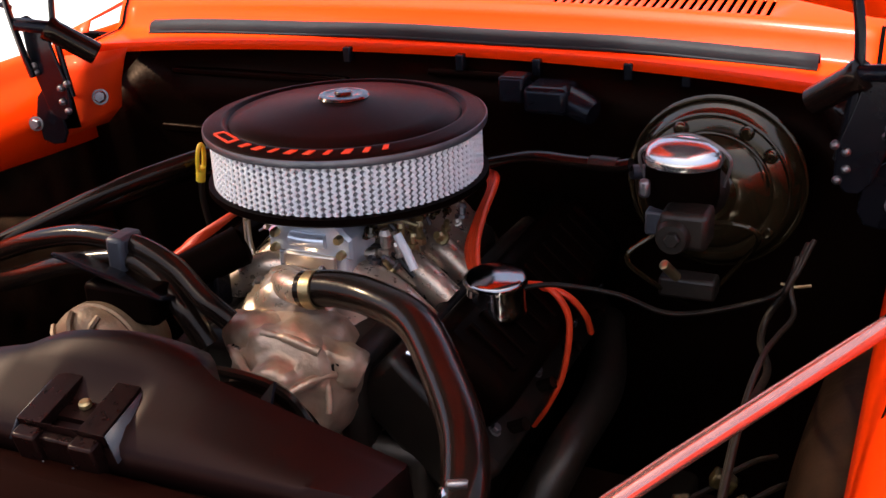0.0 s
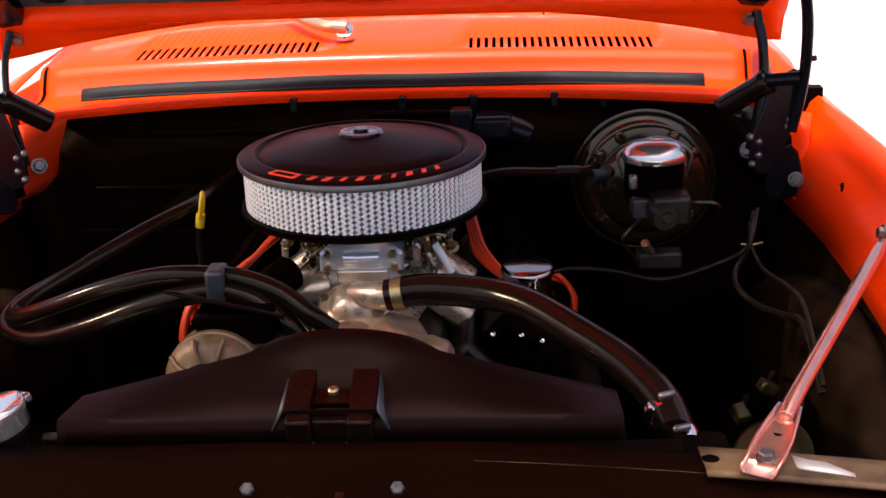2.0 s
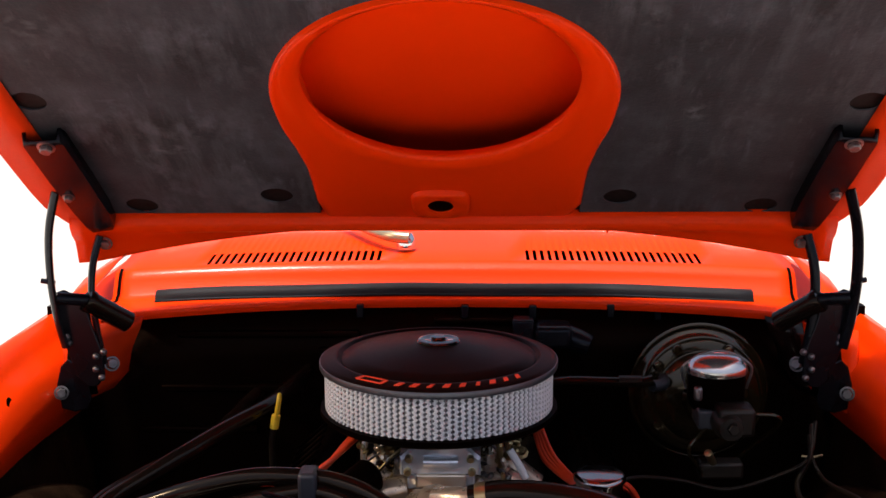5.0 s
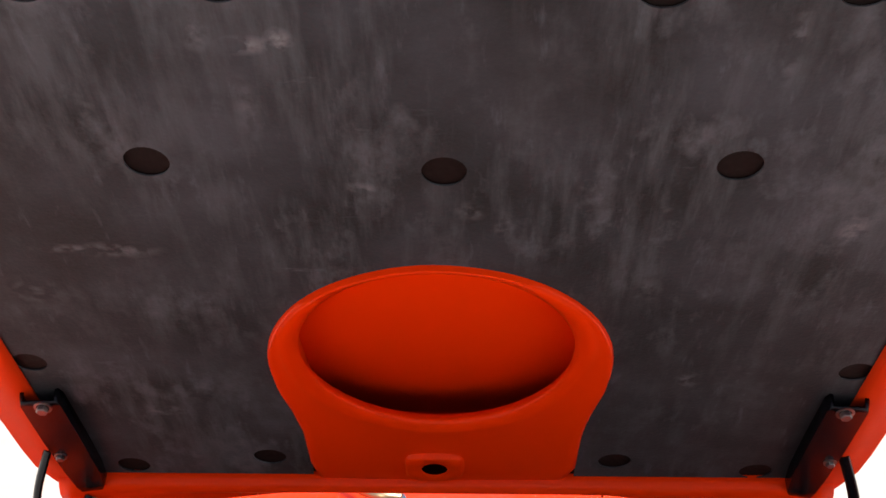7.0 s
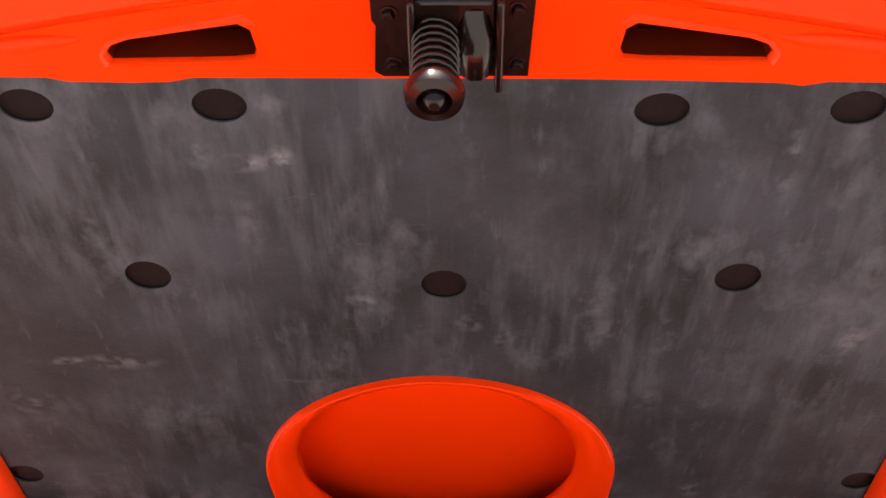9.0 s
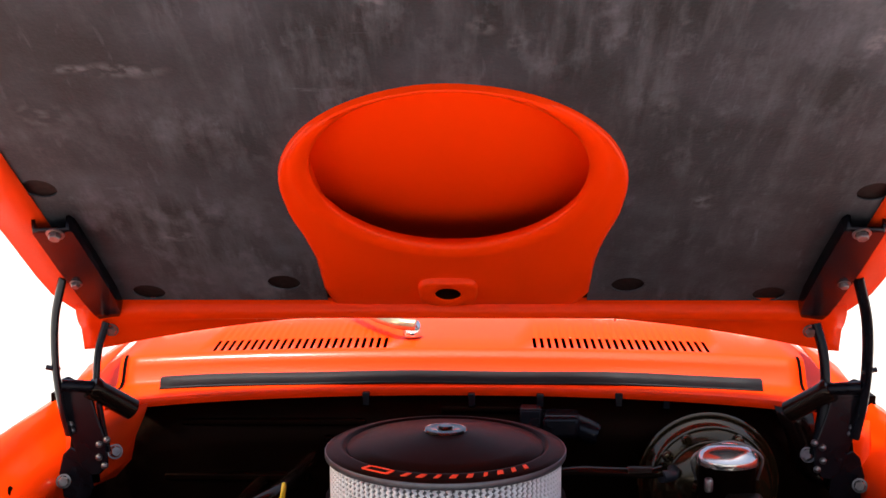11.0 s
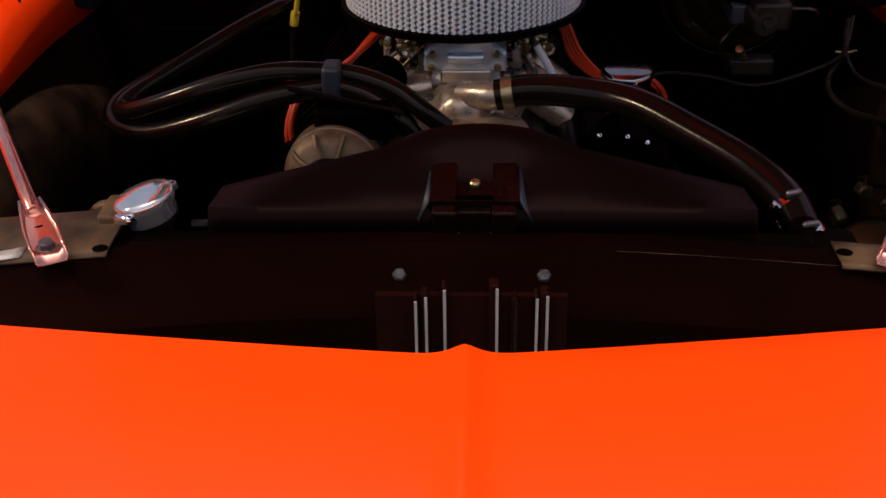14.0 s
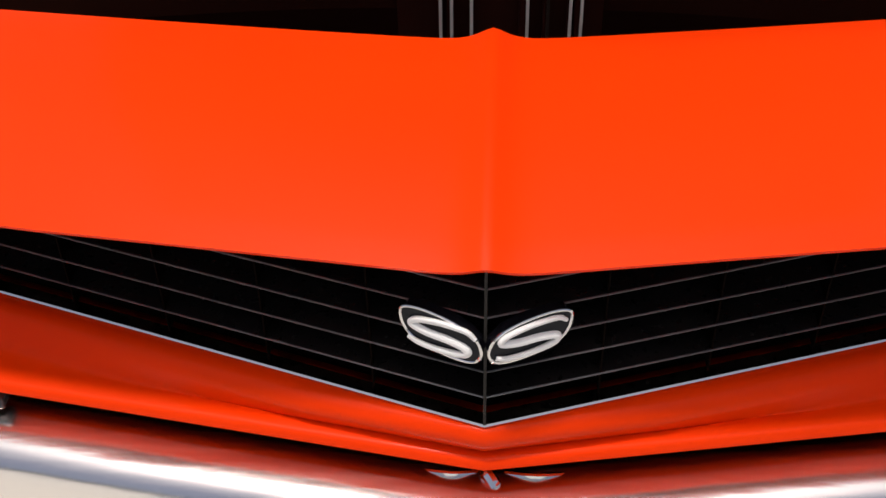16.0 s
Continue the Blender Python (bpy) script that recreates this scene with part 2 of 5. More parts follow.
        mix.data_type = "RGBA"
        links.new(both.outputs["Value"], mix.inputs["Factor"])
        links.new(c, mix.inputs["A"])
        mix.inputs["B"].default_value = (0.170, 0.182, 0.212, 1)
        c = mix.outputs["Result"]
    links.new(c, p.inputs["Base Color"])
    return m


SCUFFS = ((-0.163, 0.845, 0.028, 0.014, 0.8), (-0.132, 0.849, 0.015, 0.020, 1.0), (-0.203, 0.860, 0.016, 0.026, 0.5), (-0.345, 0.535, 0.055, 0.018, 0.5), (-0.40, 0.537, 0.05, 0.010, 0.4), (-0.073, 0.641, 0.030, 0.016, 0.5),
          (0.035, 0.607, 0.020, 0.02, 0.4), (0.431, 0.576, 0.022, 0.045, 0.5), (0.151, 0.651, 0.010, 0.012, 0.5), (-0.373, 0.157, 0.04, 0.016, 0.5), (0.311, 0.250, 0.02, 0.024, 0.5), (-0.461, 0.449, 0.04, 0.04, 0.3),
          (0.309, 0.842, 0.012, 0.07, 0.35), (0.229, 0.613, 0.012, 0.008, 0.4), (-0.171, 0.762, 0.014, 0.06, 0.3), (-0.135, 0.915, 0.018, 0.016, 0.4), (0.069, 0.581, 0.012, 0.03, 0.4), (0.233, 0.459, 0.02, 0.03, 0.3), (-0.322, 0.769, 0.012, 0.02, 0.3))
FELT = pad_material()

# ---- mesh helpers ----
ROOT, SHARE = {}, {}
ENGINE = 0.960
# The bay is longer than its plan: what lies ahead of the firewall sits nearer to FORE, a point before the nose, by a share of its way.
FORE = Vector((0.02, -1.69, 1.38))
ALONG = ((0.12, 1.0), (0.06, 0.990), (0.0, 0.976), (-0.10, 0.964), (-0.30, 0.958), (-0.48, 0.938), (-0.56, 0.932), (-0.65, 0.950), (-0.80, 0.958), (-1.20, 0.950))


def along(y):
    """The share at a place of the plan, by its way along the car."""
    return float(np.interp(-y, [-a for a, _ in ALONG], [b for _, b in ALONG]))


def seated(p, share=None):
    """A place of the plan as it lies in the world."""
    p = Vector(p)
    return FORE + (p - FORE) * (share or along(p.y))


def thing(name, at, label, category, group="", kind="", share=None):
    """share: one share for a rigid thing; without it each place takes its own, as hoses and sheet metal do."""
    ob = new(name)
    at = seated(at, share)
    ob.location = at
    SHARE[ob] = share
    ob.empty_display_size = 0.02
    ROOT[ob] = Vector(at)
    return tagged(ob, label, category, group, kind)


def part(name, bm, mat, parent, label="", smooth=True, thick=0.0, bevel=0.0, angle=40):
    """Links a bmesh, drawn in world places, as one mesh under a thing or a part."""
    root, share = ROOT[parent], SHARE[parent]
    bmesh.ops.recalc_face_normals(bm, faces=bm.faces)
    for v in bm.verts:
        v.co = seated(v.co, share) - root
    me = bpy.data.meshes.new(name)
    bm.to_mesh(me)
    bm.free()
    me.materials.append(mat)
    if smooth:
        for f in me.polygons:
            f.use_smooth = True
        me.set_sharp_from_angle(angle=radians(angle))
    ob = new(name, me)
    ob.parent = parent
    ROOT[ob], SHARE[ob] = root, share
    if thick:
        s = ob.modifiers.new("thickness", "SOLIDIFY")
        s.thickness, s.offset = thick, 0
    if bevel:
        b = ob.modifiers.new("soft edges", "BEVEL")
        b.width, b.segments, b.limit_method, b.angle_limit = bevel, 2, "ANGLE", radians(35)
    if label:
        ob["label"] = label
    return ob


def smooth_path(pts, n=8):
    """Catmull-Rom points through pts."""
    p = [Vector(q) for q in pts]
    p = [p[0] * 2 - p[1]] + p + [p[-1] * 2 - p[-2]]
    out = []
    for i in range(1, len(p) - 2):
        a, b, c, d = p[i - 1:i + 3]
        for k in range(n):
            t = k / n
            out.append(0.5 * (2 * b + (c - a) * t + (2 * a - 5 * b + 4 * c - d) * t * t + (3 * b - a - 3 * c + d) * t ** 3))
    out.append(p[-2])
    return out


def tube(pts, r, segs=12, n=8, bm=None, flat=1.0, smoothed=True):
    """A round bar along a smooth path; r a number or a function of 0..1."""
    bm = bm or bmesh.new()
    path = smooth_path(pts, n) if smoothed else [Vector(q) for q in pts]
    rings, up = [], None
    for i, q in enumerate(path):
        d = (path[min(i + 1, len(path) - 1)] - path[max(i - 1, 0)]).normalized()
        if up is None:
            up = d.orthogonal().normalized()
        up = (up - d * up.dot(d)).normalized()
        side = d.cross(up)
        rad = r(i / (len(path) - 1)) if callable(r) else r
        rings.append([bm.verts.new(q + (up * math.cos(a) * flat + side * math.sin(a)) * rad)
                      for a in (2 * math.pi * k / segs for k in range(segs))])
    for a, b in zip(rings, rings[1:]):
        for k in range(segs):
            bm.faces.new((a[k], a[(k + 1) % segs], b[(k + 1) % segs], b[k]))
    bm.faces.new(rings[0][::-1])
    bm.faces.new(rings[-1])
    return bm


def lathe(profile, at=(0, 0, 0), axis=(0, 0, 1), segs=48, bm=None, squash=1.0):
    """Turns (radius, height) pairs about an axis through a place."""
    bm = bm or bmesh.new()
    m = Matrix.Translation(at) @ Vector((0, 0, 1)).rotation_difference(Vector(axis)).to_matrix().to_4x4()
    rings = []
    for r, h in profile:
        if r < 1e-6:
            rings.append([bm.verts.new(m @ Vector((0, 0, h)))])
        else:
            rings.append([bm.verts.new(m @ Vector((r * math.cos(a), r * squash * math.sin(a), h)))
                          for a in (2 * math.pi * k / segs for k in range(segs))])
    for a, b in zip(rings, rings[1:]):
        for k in range(segs):
            j = (k + 1) % segs
            if len(a) == 1 and len(b) == 1:
                continue
            if len(a) == 1:
                bm.faces.new((a[0], b[k], b[j]))
            elif len(b) == 1:
                bm.faces.new((a[k], a[j], b[0]))
            else:
                bm.faces.new((a[k], a[j], b[j], b[k]))
    return bm


def box(lo, hi, bm=None, m=None):
    bm = bm or bmesh.new()
    lo, hi = Vector(lo), Vector(hi)
    got = bmesh.ops.create_cube(bm, size=1, matrix=Matrix.Translation((lo + hi) / 2) @ Matrix.Diagonal((*(hi - lo), 1)))
    if m:
        bmesh.ops.transform(bm, matrix=m, verts=got["verts"])
    return bm


def rugged(bm, size, scale=30.0):
    """Pushes the surface in and out a little, as sand casting leaves it."""
    bm.normal_update()
    shifts = [v.normal * size * (noise.noise(v.co * scale) + 0.5 * noise.noise(v.co * scale * 2.3)) for v in bm.verts]
    for v, shift in zip(bm.verts, shifts):
        v.co += shift
    return bm


def sheet(rows, bm=None, skip=None):
    """A grid of faces over rows of points; skip(i, j) leaves a face open."""
    bm = bm or bmesh.new()
    grid = [[bm.verts.new(p) for p in row] for row in rows]
    for i in range(len(grid) - 1):
        for j in range(len(grid[0]) - 1):
            if not (skip and skip(i, j)):
                bm.faces.new((grid[i][j], grid[i][j + 1], grid[i + 1][j + 1], grid[i + 1][j]))
    return bm


def plate(loops, m, thick, bm=None):
    """A flat plate: an outline and holes as (x, y) loops, laid by m, thick downwards along its z."""
    bm = bm or bmesh.new()
    edges = []
    for loop in loops:
        vs = [bm.verts.new((x, y, 0)) for x, y in loop]
        edges += [bm.edges.new((a, b)) for a, b in zip(vs, vs[1:] + vs[:1])]
    bmesh.ops.triangle_fill(bm, use_beauty=True, edges=edges)
    got = bmesh.ops.extrude_face_region(bm, geom=bm.faces[:])
    bmesh.ops.translate(bm, vec=(0, 0, -thick), verts=[g for g in got["geom"] if isinstance(g, bmesh.types.BMVert)])
    bmesh.ops.transform(bm, matrix=m, verts=bm.verts)
    return bm


def ellipse(cx, cy, a, b, n=28, turn=0.0):
    return [(cx + a * math.cos(2 * math.pi * k / n + turn), cy + b * math.sin(2 * math.pi * k / n + turn)) for k in range(n)]


def bolt_head(at, axis, r=0.009, parent=None, mat=None, washer=1.5):
    """A hexagon bolt with its washer."""
    bm = lathe([(r * washer, 0), (r * washer, r * 0.22), (r * 1.05, r * 0.25)], at, axis, 20)
    a = Vector(axis).normalized()
    lathe([(r, 0), (r, r * 0.75), (r * 0.85, r * 0.95), (0, r * 0.95)], Vector(at) + a * r * 0.2, axis, 6, bm)
    return part("bolt", bm, mat or ZINC, parent, smooth=False)


# ---- ground ----
bm = bmesh.new()
sheet([[(x, y, 0) for x in (-400, -40, -8, 8, 40, 400)] for y in (-400, -40, -8, 8, 40, 400)], bm)
me = bpy.data.meshes.new("ground")
bm.to_mesh(me)
bm.free()
me.materials.append(CONCRETE)
tagged(new("ground", me), "pale sunlit concrete paving round the car", "ground", kind="structure")

# ---- car body ----
car = thing("car", (0, 0, 0), "bright orange classic coupe with its front end open", "car")


def crest(y):
    """Height of the fender's crown along the car."""
    return 0.960 - 0.15 * min(1, max(0, (0.10 - y) / 1.0)) ** 1.15


def outward(x, y, side):
    """The fenders and wheelhouses run straight ahead, so their plan widens as the bay draws in."""
    return 0.02 + (side * x - 0.02) / along(y)


def fender(side):
    prof = [(0.598, -0.106), (0.603, -0.086), (0.611, -0.062), (0.620, -0.048), (0.632, -0.038), (0.642, -0.024), (0.648, -0.009), (0.658, 0.0),
            (0.672, -0.005), (0.70, -0.030), (0.76, -0.088), (0.83, -0.160), (0.89, -0.25), (0.925, -0.38), (0.93, -0.50), (0.915, -0.66)]
    ys = [1.2 - 2.15 * k / 30 for k in range(31)]

    def broad(x, y):
        """The crown is narrow beside the cowl and broadens ahead of it."""
        return 0.068 * min(1, max(0, (0.02 - y) / 0.30)) * max(0, math.sin(math.pi * min(1, max(0, (x - 0.655) / 0.27))))

    rows = [[(outward(x - 0.08 * max(0, (-0.55 - y) / 0.4) ** 2 * (x - 0.59) * 3, y, side), y, crest(y) + z + broad(x, y) - (0.037 * min(1, max(0, (y + 0.26) / 0.35)) if z < -0.1 and x < 0.617 else 0)) for x, z in prof] for y in ys]
    f = part("fender", sheet(rows), ORANGE, car, thick=0.004, angle=60)
    return f


for side in (-1, 1):
    f = fender(side)
    for y in (-0.07, -0.36):
        bm = lathe([(0.0, 0.001), (0.008, 0.0015), (0.010, 0.0)], (outward(0.617, y, side), y, crest(y) - 0.052), (-side, 0, 0.25), 14)
        part("hole", bm, BLACK, f)


def wheelhouse(side):
    rows = []
    for k in range(25):
        y = 0.14 - 0.83 * k / 24
        bulge = math.exp(-((y + 0.22) / 0.24) ** 2)
        top = crest(y) - 0.098
        rows.append([(outward(0.608 - 0.062 * t ** 1.6 - 0.10 * bulge * math.sin(math.pi * min(1, t * 1.1) * 0.5) * t - 0.05 * t * t, y, side),
                      y, top - 0.55 * t + 0.02 * bulge * math.sin(math.pi * t)) for t in (j / 12 for j in range(13))])
    part("wheelhouse", sheet(rows), WHEELHOUSE, car, "glossy black inner wheelhouse panel", thick=0.004)

    # pressed tub over the tyre, bulging out of the fender's inner wall
    rows = []
    for k in range(29):
        y = 0.13 - 0.74 * k / 28
        z = 0.785 - (0.75 if y > -0.25 else 2.5) * (y + 0.25) ** 2
        rows.append([(outward(x, y, side), y, z + dz) for x, dz in ((0.612, -0.010), (0.605, -0.004), (0.596, 0.0), (0.578, -0.006), (0.562, -0.022), (0.550, -0.048), (0.541, -0.085), (0.535, -0.14), (0.532, -0.25))])
    part("wheel_tub", sheet(rows), WHEELHOUSE, car, "rounded black wheel tub", thick=0.003)


wheelhouse(-1)
wheelhouse(1)


def cowl_front(x):
    return 0.176 - 0.024 * (abs(x) / 0.48) ** 2


# cowl with its two rows of air slots
COWL = [(0.0, 0.972), (0.004, 0.984), (0.018, 0.989), (0.034, 0.990), (0.046, 0.996), (0.058, 1.018), (0.068, 1.030), (0.078, 1.034), (0.140, 1.040), (0.26, 1.052), (0.42, 1.060)]
SLOTS = 24
xs = [-0.56, -0.53, -0.50, -0.47, -0.44]
for bank in (-1, 1):
    edges = []
    for k in range(SLOTS):
        x = 0.127 + (0.412 - 0.127) * k / (SLOTS - 1)
        edges += [x - 0.0038, x + 0.0022]
    xs += [bank * e for e in edges]
xs = sorted(xs + [-0.09, -0.045, 0.0, 0.045, 0.09, 0.44, 0.47, 0.50, 0.53, 0.56])


def cowl_slot(i, j):
    a, b = xs[j], xs[j + 1]
    return i == 7 and 0.120 < abs((a + b) / 2) < 0.415 and (b - a) < 0.0062


rows = [[(x, cowl_front(x) + dy - (0.032 * (abs(x) / 0.48) ** 2 if dy < 0.01 else 0), z - 0.009 * (abs(x) / 0.56) ** 3) for x in xs] for dy, z in COWL]
cowl = part("cowl", sheet(rows, skip=cowl_slot), ORANGE, car, "orange cowl panel with two banks of air slots", thick=0.002, angle=50)
# plenum under the slots, darkened by its near-black colour
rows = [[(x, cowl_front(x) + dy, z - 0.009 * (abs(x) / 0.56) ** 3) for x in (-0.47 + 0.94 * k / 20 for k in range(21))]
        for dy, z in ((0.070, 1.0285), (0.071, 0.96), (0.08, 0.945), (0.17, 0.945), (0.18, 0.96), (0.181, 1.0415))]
part("plenum", sheet(rows), CAVITY_DARK, cowl)
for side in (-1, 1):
    part("plenum_end", box((side * 0.47 - 0.003, 0.252, 0.945), (side * 0.47 + 0.003, 0.345, 1.022)), CAVITY_DARK, cowl)
# open joint at each cowl end beside the fender, its dark drawn as a strip
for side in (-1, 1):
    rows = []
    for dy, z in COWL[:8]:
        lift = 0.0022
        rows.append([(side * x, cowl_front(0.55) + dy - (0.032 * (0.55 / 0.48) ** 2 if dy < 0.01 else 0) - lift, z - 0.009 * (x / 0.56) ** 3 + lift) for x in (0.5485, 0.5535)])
    part("joint", sheet(rows), CAVITY_DARK, cowl, smooth=False)
# raised trim behind the cowl, along the windscreen's foot
part("windscreen_trim", tube([(x, 0.545 - 0.10 * (x / 0.5) ** 2, 1.066) for x in (-0.55, -0.3, 0, 0.3, 0.55)], 0.012, 10), CHROME, car)
for side in (-1, 1):
    # corner gusset in front of the cowl's ends
    rows = [[(side * 0.49, 0.115, 0.972), (side * 0.545, 0.10, 0.965), (side * 0.615, 0.10, 0.955)],
            [(side * 0.495, 0.112, 0.955), (side * 0.55, 0.098, 0.94), (side * 0.612, 0.085, 0.93)],
            [(side * 0.512, 0.118, 0.92), (side * 0.555, 0.10, 0.905), (side * 0.608, 0.075, 0.90)],
            [(side * 0.522, 0.122, 0.88), (side * 0.56, 0.10, 0.865), (side * 0.605, 0.06, 0.85)],
            [(side * 0.545, 0.115, 0.855), (side * 0.575, 0.09, 0.845), (side * 0.604, 0.05, 0.835)]]
    if side < 0:
        part("cowl_gusset", sheet(rows), ORANGE_DULL, car, thick=0.004)
    else:
        # near-black colour here carries the shade behind the right hinge
        part("cowl_gusset", sheet([r[:2] for r in rows]), CATCH, car, "gusset coloured dark for the shade behind the hinge", thick=0.004)
        part("fender_gusset", sheet([[r[1], r[2], r[2] + Vector((0.014, -0.01, 0))] for r in [[Vector(p) for p in q] for q in rows]]), ORANGE, car, thick=0.004)
    # solid black block drawn for the dark of the gap
    part("cowl_gap_dark", box((side * 0.578 - 0.014, 0.140, 0.925), (side * 0.578 + 0.014, 0.146, 0.984)), CAVITY_DARK, car)
    part("cowl_side", sheet([[(side * 0.590, 0.125, 0.94), (side * 0.620, 0.11, 0.945)], [(side * 0.588, 0.16, 1.000), (side * 0.630, 0.14, 0.980)],
                             [(side * 0.588, 0.32, 1.022), (side * 0.642, 0.30, 0.992)], [(side * 0.588, 0.58, 1.034), (side * 0.66, 0.58, 0.985)]]), ORANGE, car, thick=0.004)

# firewall
rows = [[(x, cowl_front(x) + 0.010 - 0.02 * t, 0.985 - 0.022 * min(1, abs(x) / 0.56) ** 3 - (0.07 if abs(x) > 0.57 else 0) - 0.65 * t - 0.012) for x in [-0.66 + 1.32 * k / 16 for k in range(17)]]
        for t in [j / 8 for j in range(9)]]
firewall = part("firewall", sheet(rows), FIREWALL, car, "black painted firewall with fittings", thick=0.006)
for k, (x, z, w, h) in enumerate([(-0.30, 0.93, 0.15, 0.012), (-0.12, 0.90, 0.10, 0.012), (-0.36, 0.84, 0.12, 0.014), (-0.42, 0.77, 0.10, 0.012), (0.05, 0.95, 0.08, 0.01)]):
    y = cowl_front(x)
    part("rib", box((x - w, y - 0.008, z - h / 2), (x + w, y + 0.006, z + h / 2)), FIREWALL, firewall, bevel=0.004)
for x, z in ((0.02, 0.955), (0.13, 0.955), (0.255, 0.958), (-0.15, 0.957), (0.33, 0.955)):
    part("clip", box((x - 0.006, cowl_front(x) - 0.012, z), (x + 0.006, cowl_front(x) + 0.004, z + 0.022)), BLACK_SATIN, firewall, bevel=0.002)

for side in (-1, 1):
    part("firewall_corner", box((side * 0.565 - 0.10, 0.172, 0.70), (side * 0.565 + 0.10, 0.196, 0.974)), BLACK, firewall)

# header panel in front of the hood, with its centre ridge
def header_rear(x):
    return -0.799 + 0.045 * (abs(x) / 0.43) ** 1.25


def header_front(x):
    return -1.0300 + 0.128 * abs(x) + 0.05 * max(0, abs(x) - 0.35)


hx = sorted({round(s * v, 4) for s in (-1, 1) for v in [0, 0.005, 0.01, 0.015, 0.02, 0.026, 0.033, 0.042, 0.055, 0.075] + [0.1 + 0.04 * k for k in range(14)]})
rows = []
for x in hx:
    a, b = header_rear(x), header_front(x)
    ridge = math.exp(-(abs(x) / 0.0165) ** 1.45)
    side_drop = 0.004 * (abs(x) / 0.6) ** 2 - 0.024 * max(0, x)
    row = [(x, a + 0.004, 0.745), (x, a + 0.002, 0.782 - side_drop + 0.010 * ridge), (x, a - 0.001, 0.788 - side_drop + 0.012 * ridge)]
    for k in range(1, 15):
        s = k / 14
        z = 0.790 - 0.057 * s - side_drop + 0.010 * math.sin(math.pi * s) + ridge * 0.012 * (1 - 0.42 * s)
        row.append((x, a + (b - a) * s, z))
    z = 0.733 - side_drop + ridge * 0.0070
    row += [(x, b + 0.0006, z - 0.0014), (x, b + 0.003, z - 0.0028), (x, b + 0.012, z - 0.0045), (x, b + 0.05, z - 0.004)]
    rows.append(row)
part("header_panel", sheet(rows), ORANGE, car, "smooth orange nose panel with a centre ridge", thick=0.003, angle=45)


# grille, folded to a point at the middle
def grille_y(x):
    return -1.0185 + 0.325 * abs(x)


grille = part("grille", sheet([[(x, grille_y(x) + 0.045, z) for x in (-0.62, 0, 0.62)] for z in (0.52, 0.74)]), CAVITY_DARK, car, "black grille of thin bars, pointed at the middle", thick=0.003, smooth=False)
for side in (-1, 1):
    for k in range(6):
        z = 0.5965 + 0.0285 * k
        bm = sheet([[(0, grille_y(0) + dy, z + dz), (side * 0.6, grille_y(0.6) + dy, z + dz)] for dy, dz in ((0.04, 0.002), (0.0, 0.0012), (-0.001, 0), (0.0, -0.0012), (0.04, -0.002))])
        part("slat", bm, SLAT, grille, smooth=False)
        # thin grey strip paints the glint on the bar's front edge
        bm = sheet([[(side * 0.001, grille_y(0.001) + dy, z + dz), (side * 0.6, grille_y(0.6) + dy, z + dz)] for dy, dz in ((-0.0005, 0.0011), (-0.0015, 0.0006), (-0.0015, 0.0001))])
        part("slat_edge", bm, GLINT, grille, "grey glint painted along a bar's edge", smooth=False)
    for k in range(1, 7):
        x = side * 0.092 * k
        y = grille_y(x)
        part("upright", box((x - 0.0006, y - 0.0004, 0.572), (x + 0.0006, y + 0.035, 0.735)), BLACK, grille, smooth=False)
    bm = sheet([[(0, grille_y(0) + dy, 0.566 + dz), (side * 0.62, grille_y(0.62) + dy, 0.566 + dz)] for dy, dz in ((0.01, 0.0014), (-0.003, 0.0014), (-0.0045, 0.0), (-0.004, -0.0014), (0.01, -0.0014))])
    part("lower_trim", bm, CHROME, grille, "thin bright trim strip")
part("centre_bar", box((-0.0011, grille_y(0) - 0.004, 0.568), (0.0011, grille_y(0) + 0.03, 0.735)), SLAT, grille, smooth=False)


def emblem(side):
    """One half of the nose badge: a black wing-shaped plate with a bright rim and a white curl."""
    along = Vector((1, side * 0.325, 0)).normalized()
    across = Vector((0, 0, 1))
    out = along.cross(across) * 1.0
    base = Vector((0, grille_y(0) - 0.008, 0.647))
    start = 0.0008 if side > 0 else -0.0653

    def at(a, b, lift=0.0):
        rise = 0.20 * (a if side > 0 else 1 - a) - 0.03
        return base + along * (start + 0.0645 * a) + across * (0.041 * (0.86 * b + rise)) + out * lift

    wing = [(0.0, 0.35), (0.04, 0.62), (0.18, 0.86), (0.42, 1.0), (0.72, 1.05), (0.93, 0.98), (1.0, 0.80), (0.97, 0.45), (0.86, 0.18), (0.62, 0.0), (0.3, -0.06), (0.08, 0.04)]
    if side < 0:
        wing = [(1 - a, b) for a, b in wing]
    bm = bmesh.new()
    ring = [at(a, b, 0.006) for a, b in wing]
    back = [at(a, b, -0.004) for a, b in wing]
    r1, r2 = [bm.verts.new(v) for v in ring], [bm.verts.new(v) for v in back]
    bm.faces.new(r1)
    for k in range(len(r1)):
        j = (k + 1) % len(r1)
        bm.faces.new((r1[k], r1[j], r2[j], r2[k]))
    badge = part("emblem", bm, BLACK_SATIN, car, "bright-edged nose badge with white curls", smooth=False)
    rim = [at(a, b, 0.006) for a, b in wing]
    part("rim", tube(rim + rim[:2], 0.0013, 8, 6), CHROME, badge)
    curl = [(0.93, 0.72), (0.82, 0.86), (0.52, 0.86), (0.22, 0.74), (0.15, 0.58), (0.34, 0.47), (0.62, 0.45), (0.82, 0.36), (0.80, 0.18), (0.55, 0.07), (0.25, 0.07), (0.09, 0.17)]
    part("curl", tube([at(a, b, 0.007) for a, b in curl], lambda t: 0.0034 - 0.0012 * abs(2 * t - 1) ** 4, 10, 6, flat=0.8), WHITE, badge)


